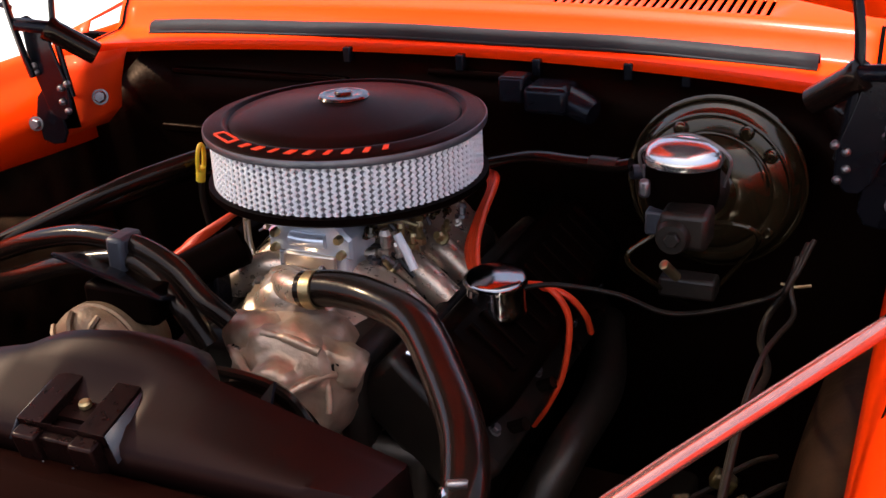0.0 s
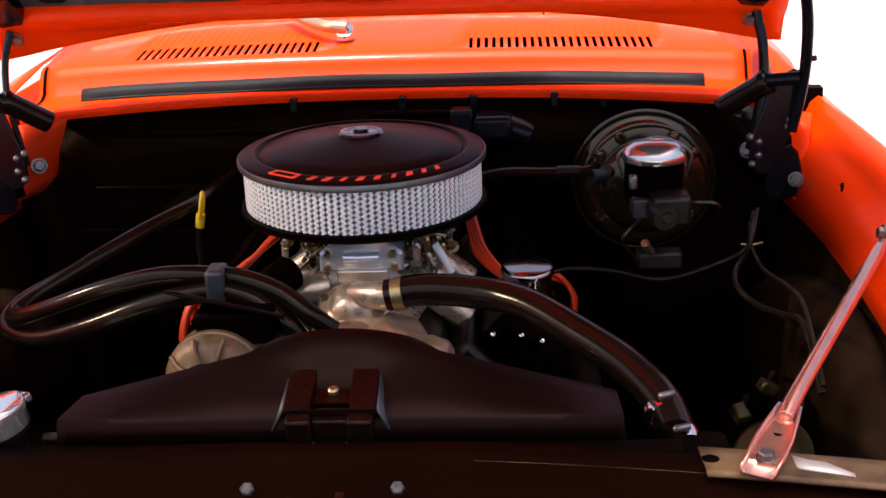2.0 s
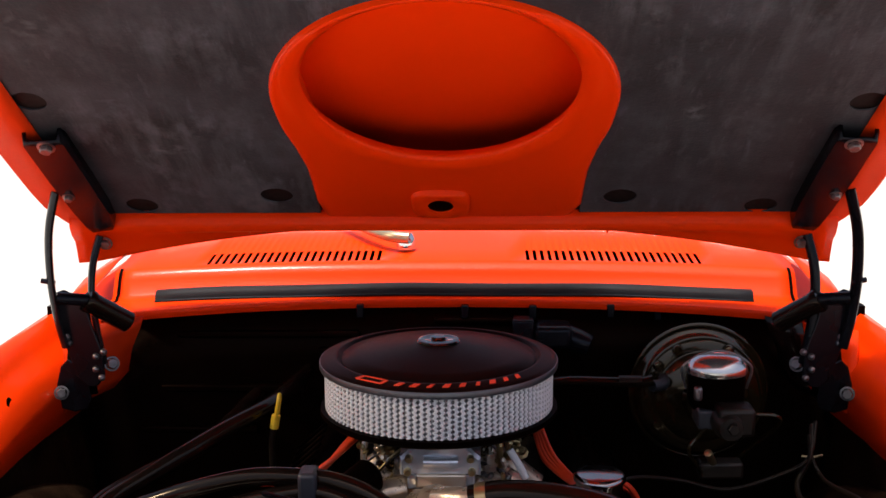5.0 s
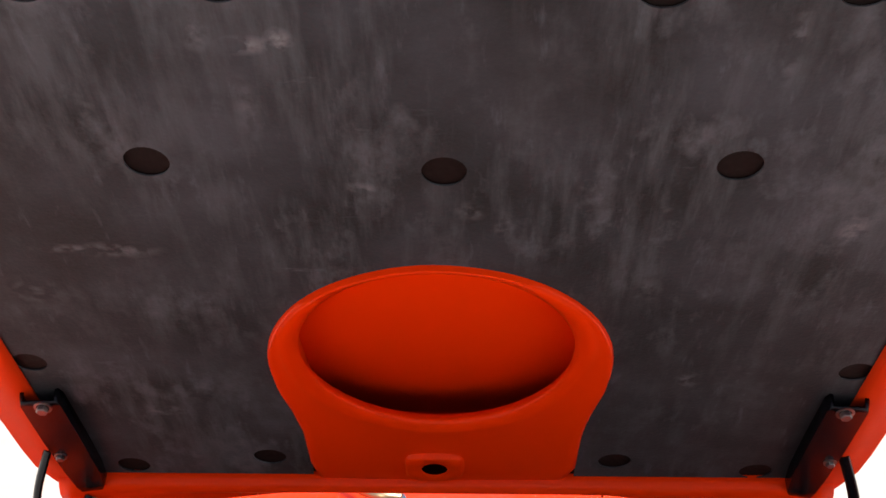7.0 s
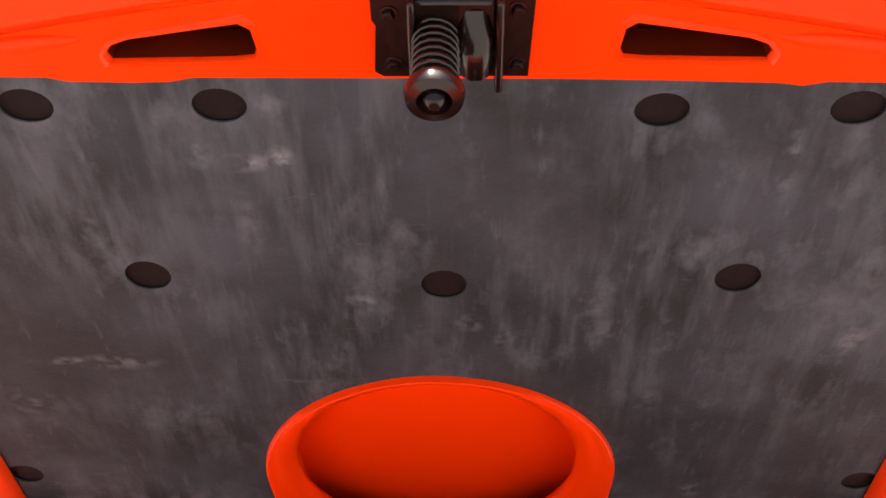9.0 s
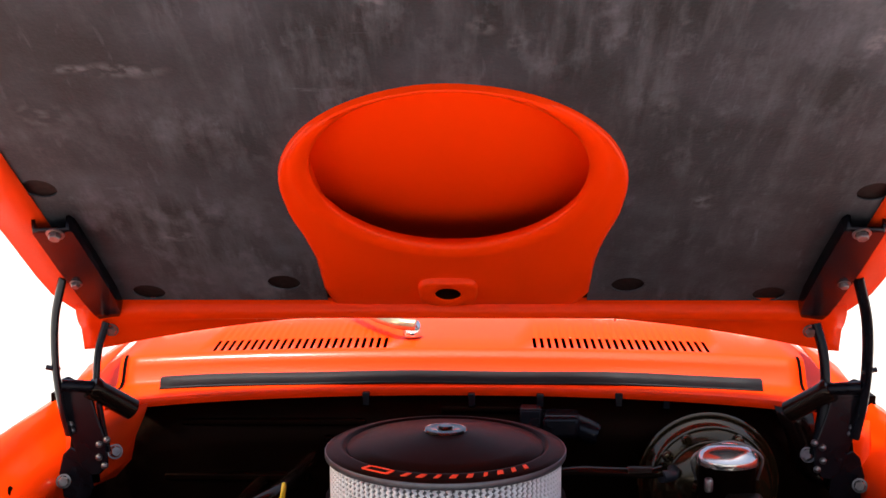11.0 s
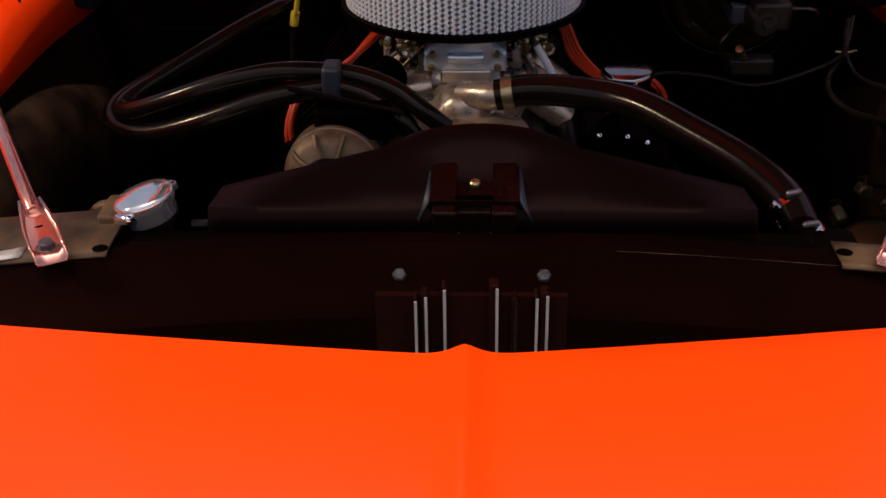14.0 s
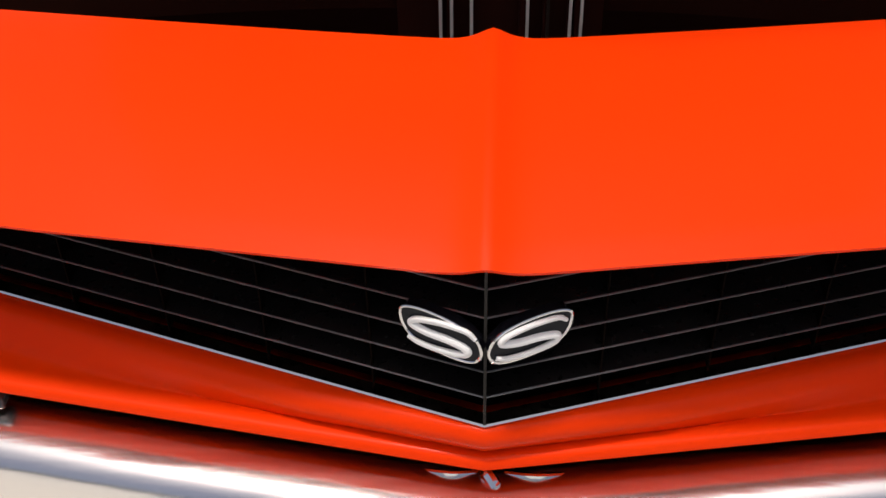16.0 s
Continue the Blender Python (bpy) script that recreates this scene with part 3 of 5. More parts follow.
emblem(-1)
emblem(1)

# lower nose panel under the grille, with its ledge
def ledge_y(x):
    return -1.010 + 0.165 * abs(x)


vx = sorted([-0.7 + 0.05 * k for k in range(29)] + [side * v for side in (-1, 1) for v in (0.0125, 0.025, 0.0375, 0.075, 0.125, 0.175)])
rows = []
for x in vx:
    g, l = grille_y(x) - 0.004, ledge_y(x)
    roll = min(1, 0.30 + abs(x) / 0.22)
    start = g - 0.022 * roll
    rows.append([(x, g + 0.03, 0.556), (x, g, 0.562)] + [(x, g - dy * roll, z) for dy, z in ((0.004, 0.5628), (0.009, 0.5620), (0.014, 0.5598), (0.0185, 0.5562), (0.022, 0.5510))]
                + [(x, start + (l - start) * s, 0.5510 - 0.0185 * math.sin(math.pi * 0.5 * min(1, s * 1.25)) - 0.001 * s) for s in (0.15, 0.3, 0.5, 0.75, 1.0)]
                + [(x, l - 0.014, 0.5305), (x, l - 0.018, 0.528), (x, l - 0.019, 0.522), (x, l - 0.014, 0.517), (x, l + 0.03, 0.510)])
part("lower_panel", sheet(rows), ORANGE, car, "orange lower nose panel with a ledge", thick=0.003, angle=50)
part("gap_backing", sheet([[(x, ledge_y(x) + 0.028, z) for x in vx] for z in (0.505, 0.40)]), BLACK, car, thick=0.003)
rows = []
for x in vx:
    y = -1.004 + 0.152 * abs(x) + 0.06 * max(0, abs(x) - 0.3) ** 2
    rows.append([(x, y + dy, z) for dy, z in ((0.03, 0.465), (0.012, 0.482), (0.0, 0.4855), (-0.015, 0.4865), (-0.032, 0.4855), (-0.046, 0.4825), (-0.055, 0.478), (-0.0625, 0.469), (-0.067, 0.455), (-0.069, 0.42), (-0.062, 0.38), (-0.02, 0.345))])
bumper = part("bumper", sheet(rows), BUMPER, car, "polished chrome front bumper", thick=0.004, angle=60)
for x, w in ((-0.028, 0.022), (0.043, 0.025)):
    part("bracket", tube([(x - w, -1.003, 0.4855), (x, -1.009, 0.4905), (x + w, -1.003, 0.4855)], 0.0030, 8), CHROME, bumper)
part("centre_clip", tube([(0, -1.002, 0.480), (0.003, -1.010, 0.492), (0.010, -1.018, 0.486)], 0.006, 8), CHROME, bumper)
lamp = part("side_lamp", box((-0.462, -0.958, 0.494), (-0.432, -0.935, 0.510)), LENS, car, "small lamp under the nose panel", bevel=0.004)

# radiator support, its bracket and bolts
def support_y(x):
    return -0.618 - 0.10 * max(0, abs(x) - 0.12) ** 1.3 / 0.33 ** 0.3


sx = [-0.60 + 0.05 * k for k in range(25)]
rows = []
for x in sx:
    y = support_y(x)
    d = 0.008 * (abs(x) / 0.5) ** 2
    rows.append([(x, y + 0.05, 0.772 - d), (x, y + 0.035, 0.796 - d), (x, y + 0.01, 0.803 - d), (x, y, 0.803 - d), (x, y - 0.006, 0.799 - d), (x, y - 0.055, 0.768 - d), (x, y - 0.065, 0.755 - d), (x, y - 0.075, 0.60), (x, y - 0.07, 0.45)])
support = part("radiator_support", sheet(rows), MAROON, car, "black steel crossbar over the radiator", thick=0.003, angle=30)
for side in (-1, 1):
    rows = [[(side * x, support_y(x) + (0.095 if side < 0 else 0.028) - (0.13 if side < 0 else 0.063) * s, 0.808 - 0.008 * (x / 0.5) ** 2 - 0.030 * max(0, s - 0.70)) for x in (0.365 + 0.02 * k for k in range(12))] for s in (0, 0.2, 0.45, 0.65, 0.78)]
    part("end_plate", sheet(rows), TAN, support, "grimy tan end plate", thick=0.003)
    # pale strip paints the sun on the crossbar's top beside the rod
    rows = [[(side * x, y, 0.8105 - 0.008 * (x / 0.5) ** 2) for x, y in line] for line in (((0.449, -0.630), (0.462, -0.638), (0.478, -0.643), (0.498, -0.662)), ((0.449, -0.654), (0.462, -0.658), (0.478, -0.662), (0.498, -0.668)))]
    part("sunlit_edge", sheet(rows), PALE_LIT, support, "pale strip painted as sunlight beside the rod", thick=0.0015)
    part("hole", lathe([(0, 0.0), (0.0065, 0.0), (0.0085, -0.001)], (side * 0.372, support_y(0.372) + 0.004, 0.8068), (0, -0.1, 1), 16, squash=0.8), BLACK, support)
for x in (-0.068, 0.076):
    bolt_head((x, -0.651, 0.782), (0, -0.55, 0.85), 0.0072, support, GRIMY, washer=1.5)
# thin brown line paints the light that the crossbar's edge catches
rows = [(x, support_y(x) - 0.007, 0.8000 - 0.008 * (abs(x) / 0.5) ** 2) for x in sx[2:-2]]
part("edge_glint", tube(rows[13:], 0.0006, 6, 2), TAN, support, "brown glint painted along the crossbar's edge")
latch = part("latch_brace", box((-0.090, -0.688, 0.50), (0.098, -0.680, 0.783)), LATCH, car, "maroon-black latch brace with bright-edged ribs", smooth=False)
# strips on the ribs paint the light along their edges
for x, w, top, edge in ((-0.050, 0.002, 0.787, PALE_LIT), (-0.041, 0.003, 0.792, PALE_LIT), (-0.022, 0.002, 0.800, PALE_LIT), (0.026, 0.0045, 0.802, PALE_LIT), (0.046, 0.003, 0.787, GREASE), (0.067, 0.002, 0.791, PALE_LIT), (0.075, 0.004, 0.794, PALE_LIT)):
    rib = part("rib", box((x - w, -0.700, 0.52), (x + w, -0.684, top)), LATCH, latch, bevel=0.0015)
    part("edge_glint", box((x + w - 0.0028, -0.7025, 0.53), (x + w, -0.7002, top - 0.003)), edge, rib)

# hidden running gear that carries the nose
for side in (-1, 1):
    part("frame_rail", box((side * 0.34 - 0.035, -0.85, 0.30), (side * 0.34 + 0.035, 0.9, 0.38)), GREASE, car, bevel=0.01)
    wheel = part("wheel", lathe([(0.0, -0.02), (0.17, -0.03), (0.19, -0.08), (0.17, 0.08), (0, 0.08)], (side * 0.76, -0.22, 0.262), (side, 0, 0), 32), GREASE, car)
    part("tyre", lathe([(0.19, -0.09), (0.27, -0.10), (0.315, -0.085), (0.32, 0), (0.315, 0.085), (0.27, 0.10), (0.19, 0.09), (0.19, -0.09)], (side * 0.76, -0.22, 0.262), (side, 0, 0), 40), RUBBER, wheel)
part("underpan", box((-0.6, -0.70, 0.36), (0.6, 0.2, 0.366)), GRIME, car)
part("crossmember", box((-0.45, -0.42, 0.30), (0.45, -0.28, 0.42)), GREASE, car, bevel=0.02)

# ---- brace rods between crossbar and fenders ----
for side in (-1, 1):
    rod = thing("brace_rod", (side * 0.414, -0.66, 0.80), "glossy orange steel brace rod with a flattened bolted end", "brace rod", "fender brace rods")
    a, b = Vector((side * 0.407, -0.676, 0.806)), Vector((side * 0.644, -0.248, 0.874))
    d = (b - a).normalized()
    q = Vector((0, 0, 1))
    w = d.cross(q).normalized()
    up = w.cross(d)
    rows = []
    for s, half, rise in ((0, 0.015, 0), (0.03, 0.016, 0), (0.055, 0.016, 0.002), (0.085, 0.013, 0.004), (0.11, 0.010, 0.006)):
        c = a + d * s + up * (0.004 + rise * 0.3)
        rows.append([c - w * half + up * 0.007, c - w * half * 0.95, c - w * half * 0.3, c + w * half * 0.3, c + w * half * 0.95, c + w * half + up * 0.007])
    part("flat_end", sheet(rows), ROD, rod, thick=0.003)
    part("tube", tube([a + d * 0.09 + up * 0.008, a + d * 0.13 + up * 0.01, b - d * 0.05 + up * 0.008, b], lambda t: 0.0088 - 0.0015 * abs(t - 0.6), 14, 6), ROD, rod)
    bolt_head(a + d * 0.028 + up * 0.004, up, 0.008, rod, washer=1.3)
    part("hole", lathe([(0, 0.0), (0.005, 0.0), (0.0065, -0.001)], a + d * 0.068 + up * 0.0065, up, 14), BLACK, rod)
    bolt_head((side * 0.640, -0.252, 0.890), (-side, 0, 0.1), 0.007, rod)

# ---- hood ----
HOOD = Matrix(((1, 0, 0, 0), (0, -0.834, -0.552, 0), (0, 0.552, -0.834, 1.18), (0, 0, 0, 1)))
hood = thing("hood", (0, 0.06, 1.14), "raised orange hood seen from below, lined with grey felt", "hood", share=1.0)


def on_hood(x, u, n=0.0):
    return HOOD @ Vector((x, u, n))


def hood_front(x):
    return 1.085 - 0.20 * abs(x) ** 1.3


def hood_rear(x):
    return -0.135 - 0.02 * (abs(x) / 0.6) ** 2 + 0.060 * (abs(x) / 0.6) ** 10


def crown(x):
    return 0.060 * (abs(x) / 0.6) ** 3.0


def tuck(u):
    """How far the hood's side edge runs in towards its back corners."""
    return 0.030 * max(0.0, -u / 0.1) ** 1.2


# outer skin
rows = []
for k in range(25):
    x = -0.6 + 1.2 * k / 24
    a, b = hood_rear(x), hood_front(x)
    rows.append([on_hood(x - math.copysign(tuck(a + (b - 0.012 - a) * j / 12), x) * (abs(x) / 0.6) ** 4, a + (b - 0.012 - a) * j / 12, crown(x) * (1 - (j / 12) ** 8) - 0.014 - (0.048 + 0.05 * math.exp(-(x / 0.26) ** 4)) * (1 - (j / 12) ** 6)) for j in range(13)])
skin = part("skin", sheet(rows), ORANGE, hood, thick=0.004)
# side flanges folded in, from the skin's edge to the inner frame
for side in (-1, 1):
    rows = []
    for j in range(25):
        u = -0.100 + 1.060 * j / 24
        rows.append([on_hood(side * (x - tuck(u)), u, n) for x, n in ((0.600, -0.006), (0.603, 0.004), (0.597, 0.010), (0.578, 0.010), (0.560, 0.013), (0.546, 0.010), (0.533, 0.005))])
    part("side_flange", sheet(rows), ORANGE_DULL, hood, thick=0.003)


# inner frame, rear beam
def rear_beam(x):
    """Rounded cross-section of the beam along the hood's back edge."""
    e = (abs(x) / 0.6)
    drop = 0.055 * e ** 2.2
    back = -0.086 - 0.046 * e ** 2 + 0.030 * max(0, (e - 0.88) / 0.12) ** 2
    m1, m2 = -0.074 + (back + 0.074) * 0.35, -0.074 + (back + 0.074) * 0.75
    return [(-0.050, -0.004), (-0.052, 0.012), (-0.057, 0.0215), (-0.064, 0.0255), (-0.071, 0.0220 + 0.15 * drop), (m1, 0.0095 + 0.45 * drop), (m2, 0.0085 + 0.75 * drop), (back, 0.006 + drop), (back - 0.010, 0.0 + drop), (back - 0.010, -0.02 + drop)]


rows = [[on_hood(x, u, n) for u, n in rear_beam(x)] for x in [-0.571 + 0.0238 * k for k in range(49)]]
beam = part("rear_beam", sheet(rows), ORANGE, hood, thick=0.003, angle=50)
for x, w in ((-0.305, 0.0015), (-0.28, 0.0008), (0.235, 0.0012)):
    part("seam", box((-w, -0.012, -0.004), (w, 0.012, 0.002), None, HOOD @ Matrix.Translation((x, -0.074, 0.02))), BLACK if w > 0.002 else ORANGE_DULL, beam)

# boss with the bump-stop hole
boss = []
for ring, n in ((1.0, 0.010), (0.96, 0.017), (0.88, 0.020), (0.46, 0.020), (0.44, 0.0195), (0.43, 0.014)):
    row = []
    for k in range(33):
        a = 2 * math.pi * k / 32
        p = 4.0 if ring > 0.6 else 2.0
        cx, cy = math.cos(a), math.sin(a)
        s = (abs(cx) ** p + abs(cy) ** p) ** (-1 / p)
        row.append(on_hood(-0.013 + 0.043 * ring * cx * s, 0.002 + (0.040 if ring > 0.6 else 0.050) * ring * cy * s, n))
    boss.append(row)
part("boss", sheet(boss), ORANGE, hood)
part("bump_stop_hole", lathe([(0, 0), (0.0225, 0)], on_hood(-0.013, 0.002, 0.0165), (0, -0.552, -0.834), 24), BLACK, hood)

# felt lining with round cut-outs
DISH_X = -0.001


def dish_outline(n=40):
    """Half-round top and flared neck of the pressed centre panel, from left foot to right foot."""
    pts = [(-0.192, -0.06), (-0.191, 0.02), (-0.192, 0.10), (-0.200, 0.16), (-0.211, 0.215)]
    for k in range(n + 1):
        a = math.pi - math.pi * k / n
        pts.append((0.2145 * math.cos(a), 0.275 + 0.230 * math.sin(a) ** 0.95))
    pts += [(0.211, 0.215), (0.200, 0.16), (0.192, 0.10), (0.191, 0.02), (0.192, -0.06)]
    return [(x + DISH_X, u) for x, u in pts]


holes = [(-0.281, 0.683, 0.0225), (0.008, 0.669, 0.0225), (0.294, 0.680, 0.0225), (-0.336, 0.911, 0.023), (-0.175, 0.911, 0.023),
         (0.191, 0.905, 0.023), (0.352, 0.907, 0.023), (-0.454, -0.022, 0.0235), (-0.250, 0.010, 0.0235), (0.245, 0.004, 0.0235), (0.453, -0.027, 0.0235),
         (-0.516, 0.283, 0.0215), (0.517, 0.272, 0.0215)]
outline = [(-0.545, -0.055)] + dish_outline() + [(0.545, -0.055)]
outline += [(0.545, 0.05 * k) for k in range(1, 19)] + [(0.5, 0.948), (0.36, 0.946), (0.1, 0.951), (0, 0.952), (-0.1, 0.951), (-0.24, 0.950), (-0.30, 0.946), (-0.36, 0.948), (-0.5, 0.95)] + [(-0.545, 0.05 * k) for k in range(18, 0, -1)]
felt_loops = [outline] + [ellipse(x, u, r, r * (0.84 if u > 0.8 else 1.0), 26) for x, u, r in holes]
part("felt_lining", plate(felt_loops, HOOD @ Matrix.Translation((0, 0, 0.004)), 0.0020), FELT, hood, "dark grey felt lining, rubbed and dusty, with round holes", smooth=False)
part("inner_panel", plate([[(-0.55, -0.05), (0.55, -0.05), (0.55, 0.945), (-0.55, 0.945)], ellipse(DISH_X - 0.004, 0.290, 0.205, 0.205, 40)], HOOD @ Matrix.Translation((0, 0, 0.0)), 0.003), DARK_PANEL, hood, smooth=False)

# pressed centre panel with the deep oval dish
n_ang = 72
contour = dish_outline(48) + [(0.10, -0.062), (0.0, -0.062), (-0.10, -0.062)]


def radial(a):
    """Distance from the dish's middle to the panel's outline along an angle."""
    cx, cu = DISH_X - 0.004, 0.322
    dx, du = math.cos(a), math.sin(a)
    best = 0.3
    for (x1, u1), (x2, u2) in zip(contour, contour[1:] + contour[:1]):
        ex, eu = x2 - x1, u2 - u1
        det = dx * eu - du * ex
        if abs(det) < 1e-9:
            continue
        t = ((x1 - cx) * eu - (u1 - cu) * ex) / det
        s = ((x1 - cx) * du - (u1 - cu) * dx) / det
        if t > 0 and -1e-6 <= s <= 1 + 1e-6:
            best = t
    return best


rows = []
for k in range(n_ang + 1):
    a = 2 * math.pi * k / n_ang
    cx, cu = DISH_X - 0.004, 0.322
    ea, eb = 0.168, 0.172 if math.sin(a) > 0 else 0.191
    ri = 1 / math.sqrt((math.cos(a) / ea) ** 2 + (math.sin(a) / eb) ** 2)
    ro = max(radial(a), ri + 0.012)
    low = max(0, -math.sin(a))
    row = []
    for f, n in ((1.035, -0.008), (1.015, -0.003), (1.0, 0.002), (1.0, 0.007)):
        row.append(on_hood(cx + ri * f * math.cos(a), cu + ri * f * math.sin(a), n))
    for f, n in ((0.007, 0.011), (0.014, 0.014), (0.024, 0.012)):
        row.append(on_hood(cx + (ri + min(f, (ro - ri) * 0.8)) * math.cos(a), cu + (ri + min(f, (ro - ri) * 0.8)) * math.sin(a), n))
    for f in (0.5, 0.8, 0.93):
        r = ri + (ro - ri) * f
        r = max(r, ri + min(0.024, (ro - ri) * 0.8) + 0.001 * f)
        row.append(on_hood(cx + r * math.cos(a), cu + r * math.sin(a), 0.012 - 0.001 * f))
    row.append(on_hood(cx + ro * math.cos(a), cu + ro * math.sin(a), 0.006))
    row.append(on_hood(cx + (ro + 0.002) * math.cos(a), cu + (ro + 0.002) * math.sin(a), -0.008))
    rows.append(row)
bm = sheet(rows)
bmesh.ops.remove_doubles(bm, verts=bm.verts, dist=0.0002)
part("centre_panel", bm, ORANGE, hood, "orange pressed centre panel with a deep oval dish", angle=70)

# duct floor seen through the oval: flush towards the nose, bowing away under the rear lip
rows = []
for i in range(45):
    u = 0.505 - 0.535 * i / 44
    s = max(0.0, (0.500 - u) / 0.36)
    half = 0.176 * math.sqrt(max(0.04, 1 - ((u - 0.31) / 0.21) ** 2)) if u > 0.31 else 0.176
    row = [on_hood(DISH_X - 0.004 + half * k / 14, u, 0.001 - 0.050 * s ** 1.55 - 0.014 * abs(k / 14) ** 3) for k in range(-14, 15)]
    rows.append([on_hood(DISH_X - 0.004 - half, u, 0.001)] + row + [on_hood(DISH_X - 0.004 + half, u, 0.001)])
rows.append([on_hood(DISH_X - 0.004 + 0.176 * k / 15, -0.032, 0.001) for k in range(-15, 16)])
part("duct_floor", sheet(rows), ORANGE, hood, angle=80)

# front beam with its two long slots
def slot_loop(x1, x2, flip):
    pts = [(0.0, 0.962), (0.10, 0.964), (0.117, 0.966), (0.120, 0.973), (0.117, 0.993), (0.108, 0.999), (0.02, 0.985), (0.004, 0.979), (-0.003, 0.970)]
    return [((x1 + x * (x2 - x1) / 0.117) if not flip else (x2 - x * (x2 - x1) / 0.117), u) for x, u in pts]


front = [(-0.56, 0.950), (-0.40, 0.946), (-0.31, 0.9445), (-0.293, 0.940), (-0.24, 0.9385), (-0.21, 0.9395), (-0.19, 0.944), (-0.06, 0.943), (0.10, 0.942), (0.19, 0.940), (0.28, 0.937), (0.30, 0.934), (0.32, 0.938), (0.42, 0.936), (0.56, 0.932)] + [(x, hood_front(x) - 0.032) for x in (0.56, 0.45, 0.35, 0.25, 0.15, 0.05, -0.05, -0.15, -0.25, -0.35, -0.45, -0.56)]
fb = part("front_beam", plate([front, slot_loop(-0.252, -0.138, False), slot_loop(0.152, 0.266, True)], HOOD @ Matrix.Translation((0, 0, 0.006)), 0.003), ORANGE, hood, "orange front beam with two long slots", smooth=False)
for x1, x2, flip in ((-0.252, -0.138, False), (0.152, 0.266, True)):
    loop = slot_loop(x1, x2, flip)
    mx = sum(p[0] for p in loop) / len(loop)
    mu = sum(p[1] for p in loop) / len(loop)
    rows = [[on_hood(mx + (x - mx) * f, mu + (u - mu) * g, n) for x, u in loop + loop[:1]] for f, g, n in ((1.10, 1.45, 0.0063), (1.06, 1.25, 0.0078), (1.03, 1.10, 0.0082), (1.0, 1.0, 0.006), (0.995, 0.985, 0.003))]
    rim = sheet(rows)
    part("slot_rim", rim, ORANGE, fb)
    # slot wall and back take the shade-darkened orange
    rows = [[on_hood(mx + (x - mx) * f, mu + (u - mu) * f, n) for x, u in loop + loop[:1]] for f, n in ((0.994, 0.003), (0.990, -0.012), (0.985, -0.030))]
    part("slot_wall", sheet(rows), SLOT_SHADE, fb)
    part("slot_back", sheet([[on_hood(x1 - 0.03 + (x2 - x1 + 0.06) * a / 6, 0.94 + 0.085 * b / 5, -0.030 - 0.006 * math.sin(math.pi * min(1, b / 4))) for a in range(7)] for b in range(6)]), SLOT_SHADE, fb)
# rolled front lip
rows = []
for k in range(25):
    x = -0.6 + 1.2 * k / 24
    f = hood_front(x)
    rows.append([on_hood(x, f + du, n + crown(x) * 0.4) for du, n in ((-0.045, 0.004), (-0.036, 0.011), (-0.030, 0.016), (-0.022, 0.012), (-0.012, 0.013), (0.0, 0.008), (0.003, 0.0), (0.0, -0.012), (-0.01, -0.03))])
part("front_lip", sheet(rows), ORANGE, hood, thick=0.003)
for side in (-1, 1):
    for line, fat in ((((0.105, 1.036), (0.15, 1.022), (0.21, 1.012), (0.275, 1.014), (0.35, 1.000), (0.45, 0.985), (0.54, 0.965)), 0.0075), (((0.272, 0.972), (0.31, 0.969), (0.36, 0.963), (0.46, 0.952), (0.54, 0.944)), 0.006)):
        part("swage", tube([on_hood(side * x, u + 0.012, 0.0045) for x, u in line], lambda t, fat=fat: 0.002 + fat * math.sin(math.pi * min(1, 3 * t + 0.08) / 2) * (1 if t < 0.9 else 10 * (1 - t) + 0.02), 12, flat=0.9), ORANGE, fb)

# hood catch: plate, cheeks, sprung pin
catch = part("catch", plate([[(-0.043, 0.956), (-0.036, 0.951), (0.078, 0.951), (0.081, 1.032), (-0.043, 1.032), (-0.043, 1.008), (-0.040, 1.002)]], HOOD @ Matrix.Translation((0, 0, 0.0125)), 0.006), CATCH, hood, "black hood catch with a sprung pin", smooth=False)
for x in (-0.012, 0.054):
    part("cheek", box((x - 0.003, 0.952, 0.008), (x + 0.003, 1.040, 0.034), None, HOOD), CATCH, catch, bevel=0.002)
part("bridge", box((-0.012, 0.985, 0.018), (0.052, 1.034, 0.024), None, HOOD), CATCH, catch, bevel=0.003)
part("hook", tube([on_hood(0.036, 1.02, 0.015), on_hood(0.036, 0.995, 0.03), on_hood(0.036, 0.972, 0.026)], 0.013, 12), CATCH, catch)
for x, u in ((-0.030, 1.014), (-0.028, 0.964), (0.068, 1.018), (0.069, 0.964)):
    bolt_head(on_hood(x, u, 0.0125), (0, -0.552, -0.834), 0.005, catch, CATCH)
pin_at = on_hood(0.006, 1.005, 0.02)
way = Vector((0, -0.552, -0.834))
pin = part("pin", lathe([(0, 0), (0.006, 0), (0.006, 0.070), (0.009, 0.074), (0.008, 0.080), (0.004, 0.084), (0, 0.084)], pin_at, way, 20), CATCH, catch)
part("spring_cup", lathe([(0.006, 0.060), (0.020, 0.063), (0.0225, 0.070), (0.021, 0.077), (0.013, 0.079), (0.011, 0.072)], pin_at, way, 28), CATCH, catch)
coil = []
for k in range(8 * 14 + 1):
    a = 2 * math.pi * k / 14
    coil.append(pin_at + way * (0.002 + 0.062 * k / 112) + Vector((math.cos(a), 0.834 * math.sin(a) * 1.0, -0.552 * math.sin(a))) * 0.0165)
part("spring", tube(coil, 0.0019, 8, 1, smoothed=False), CATCH, catch, "coil spring")

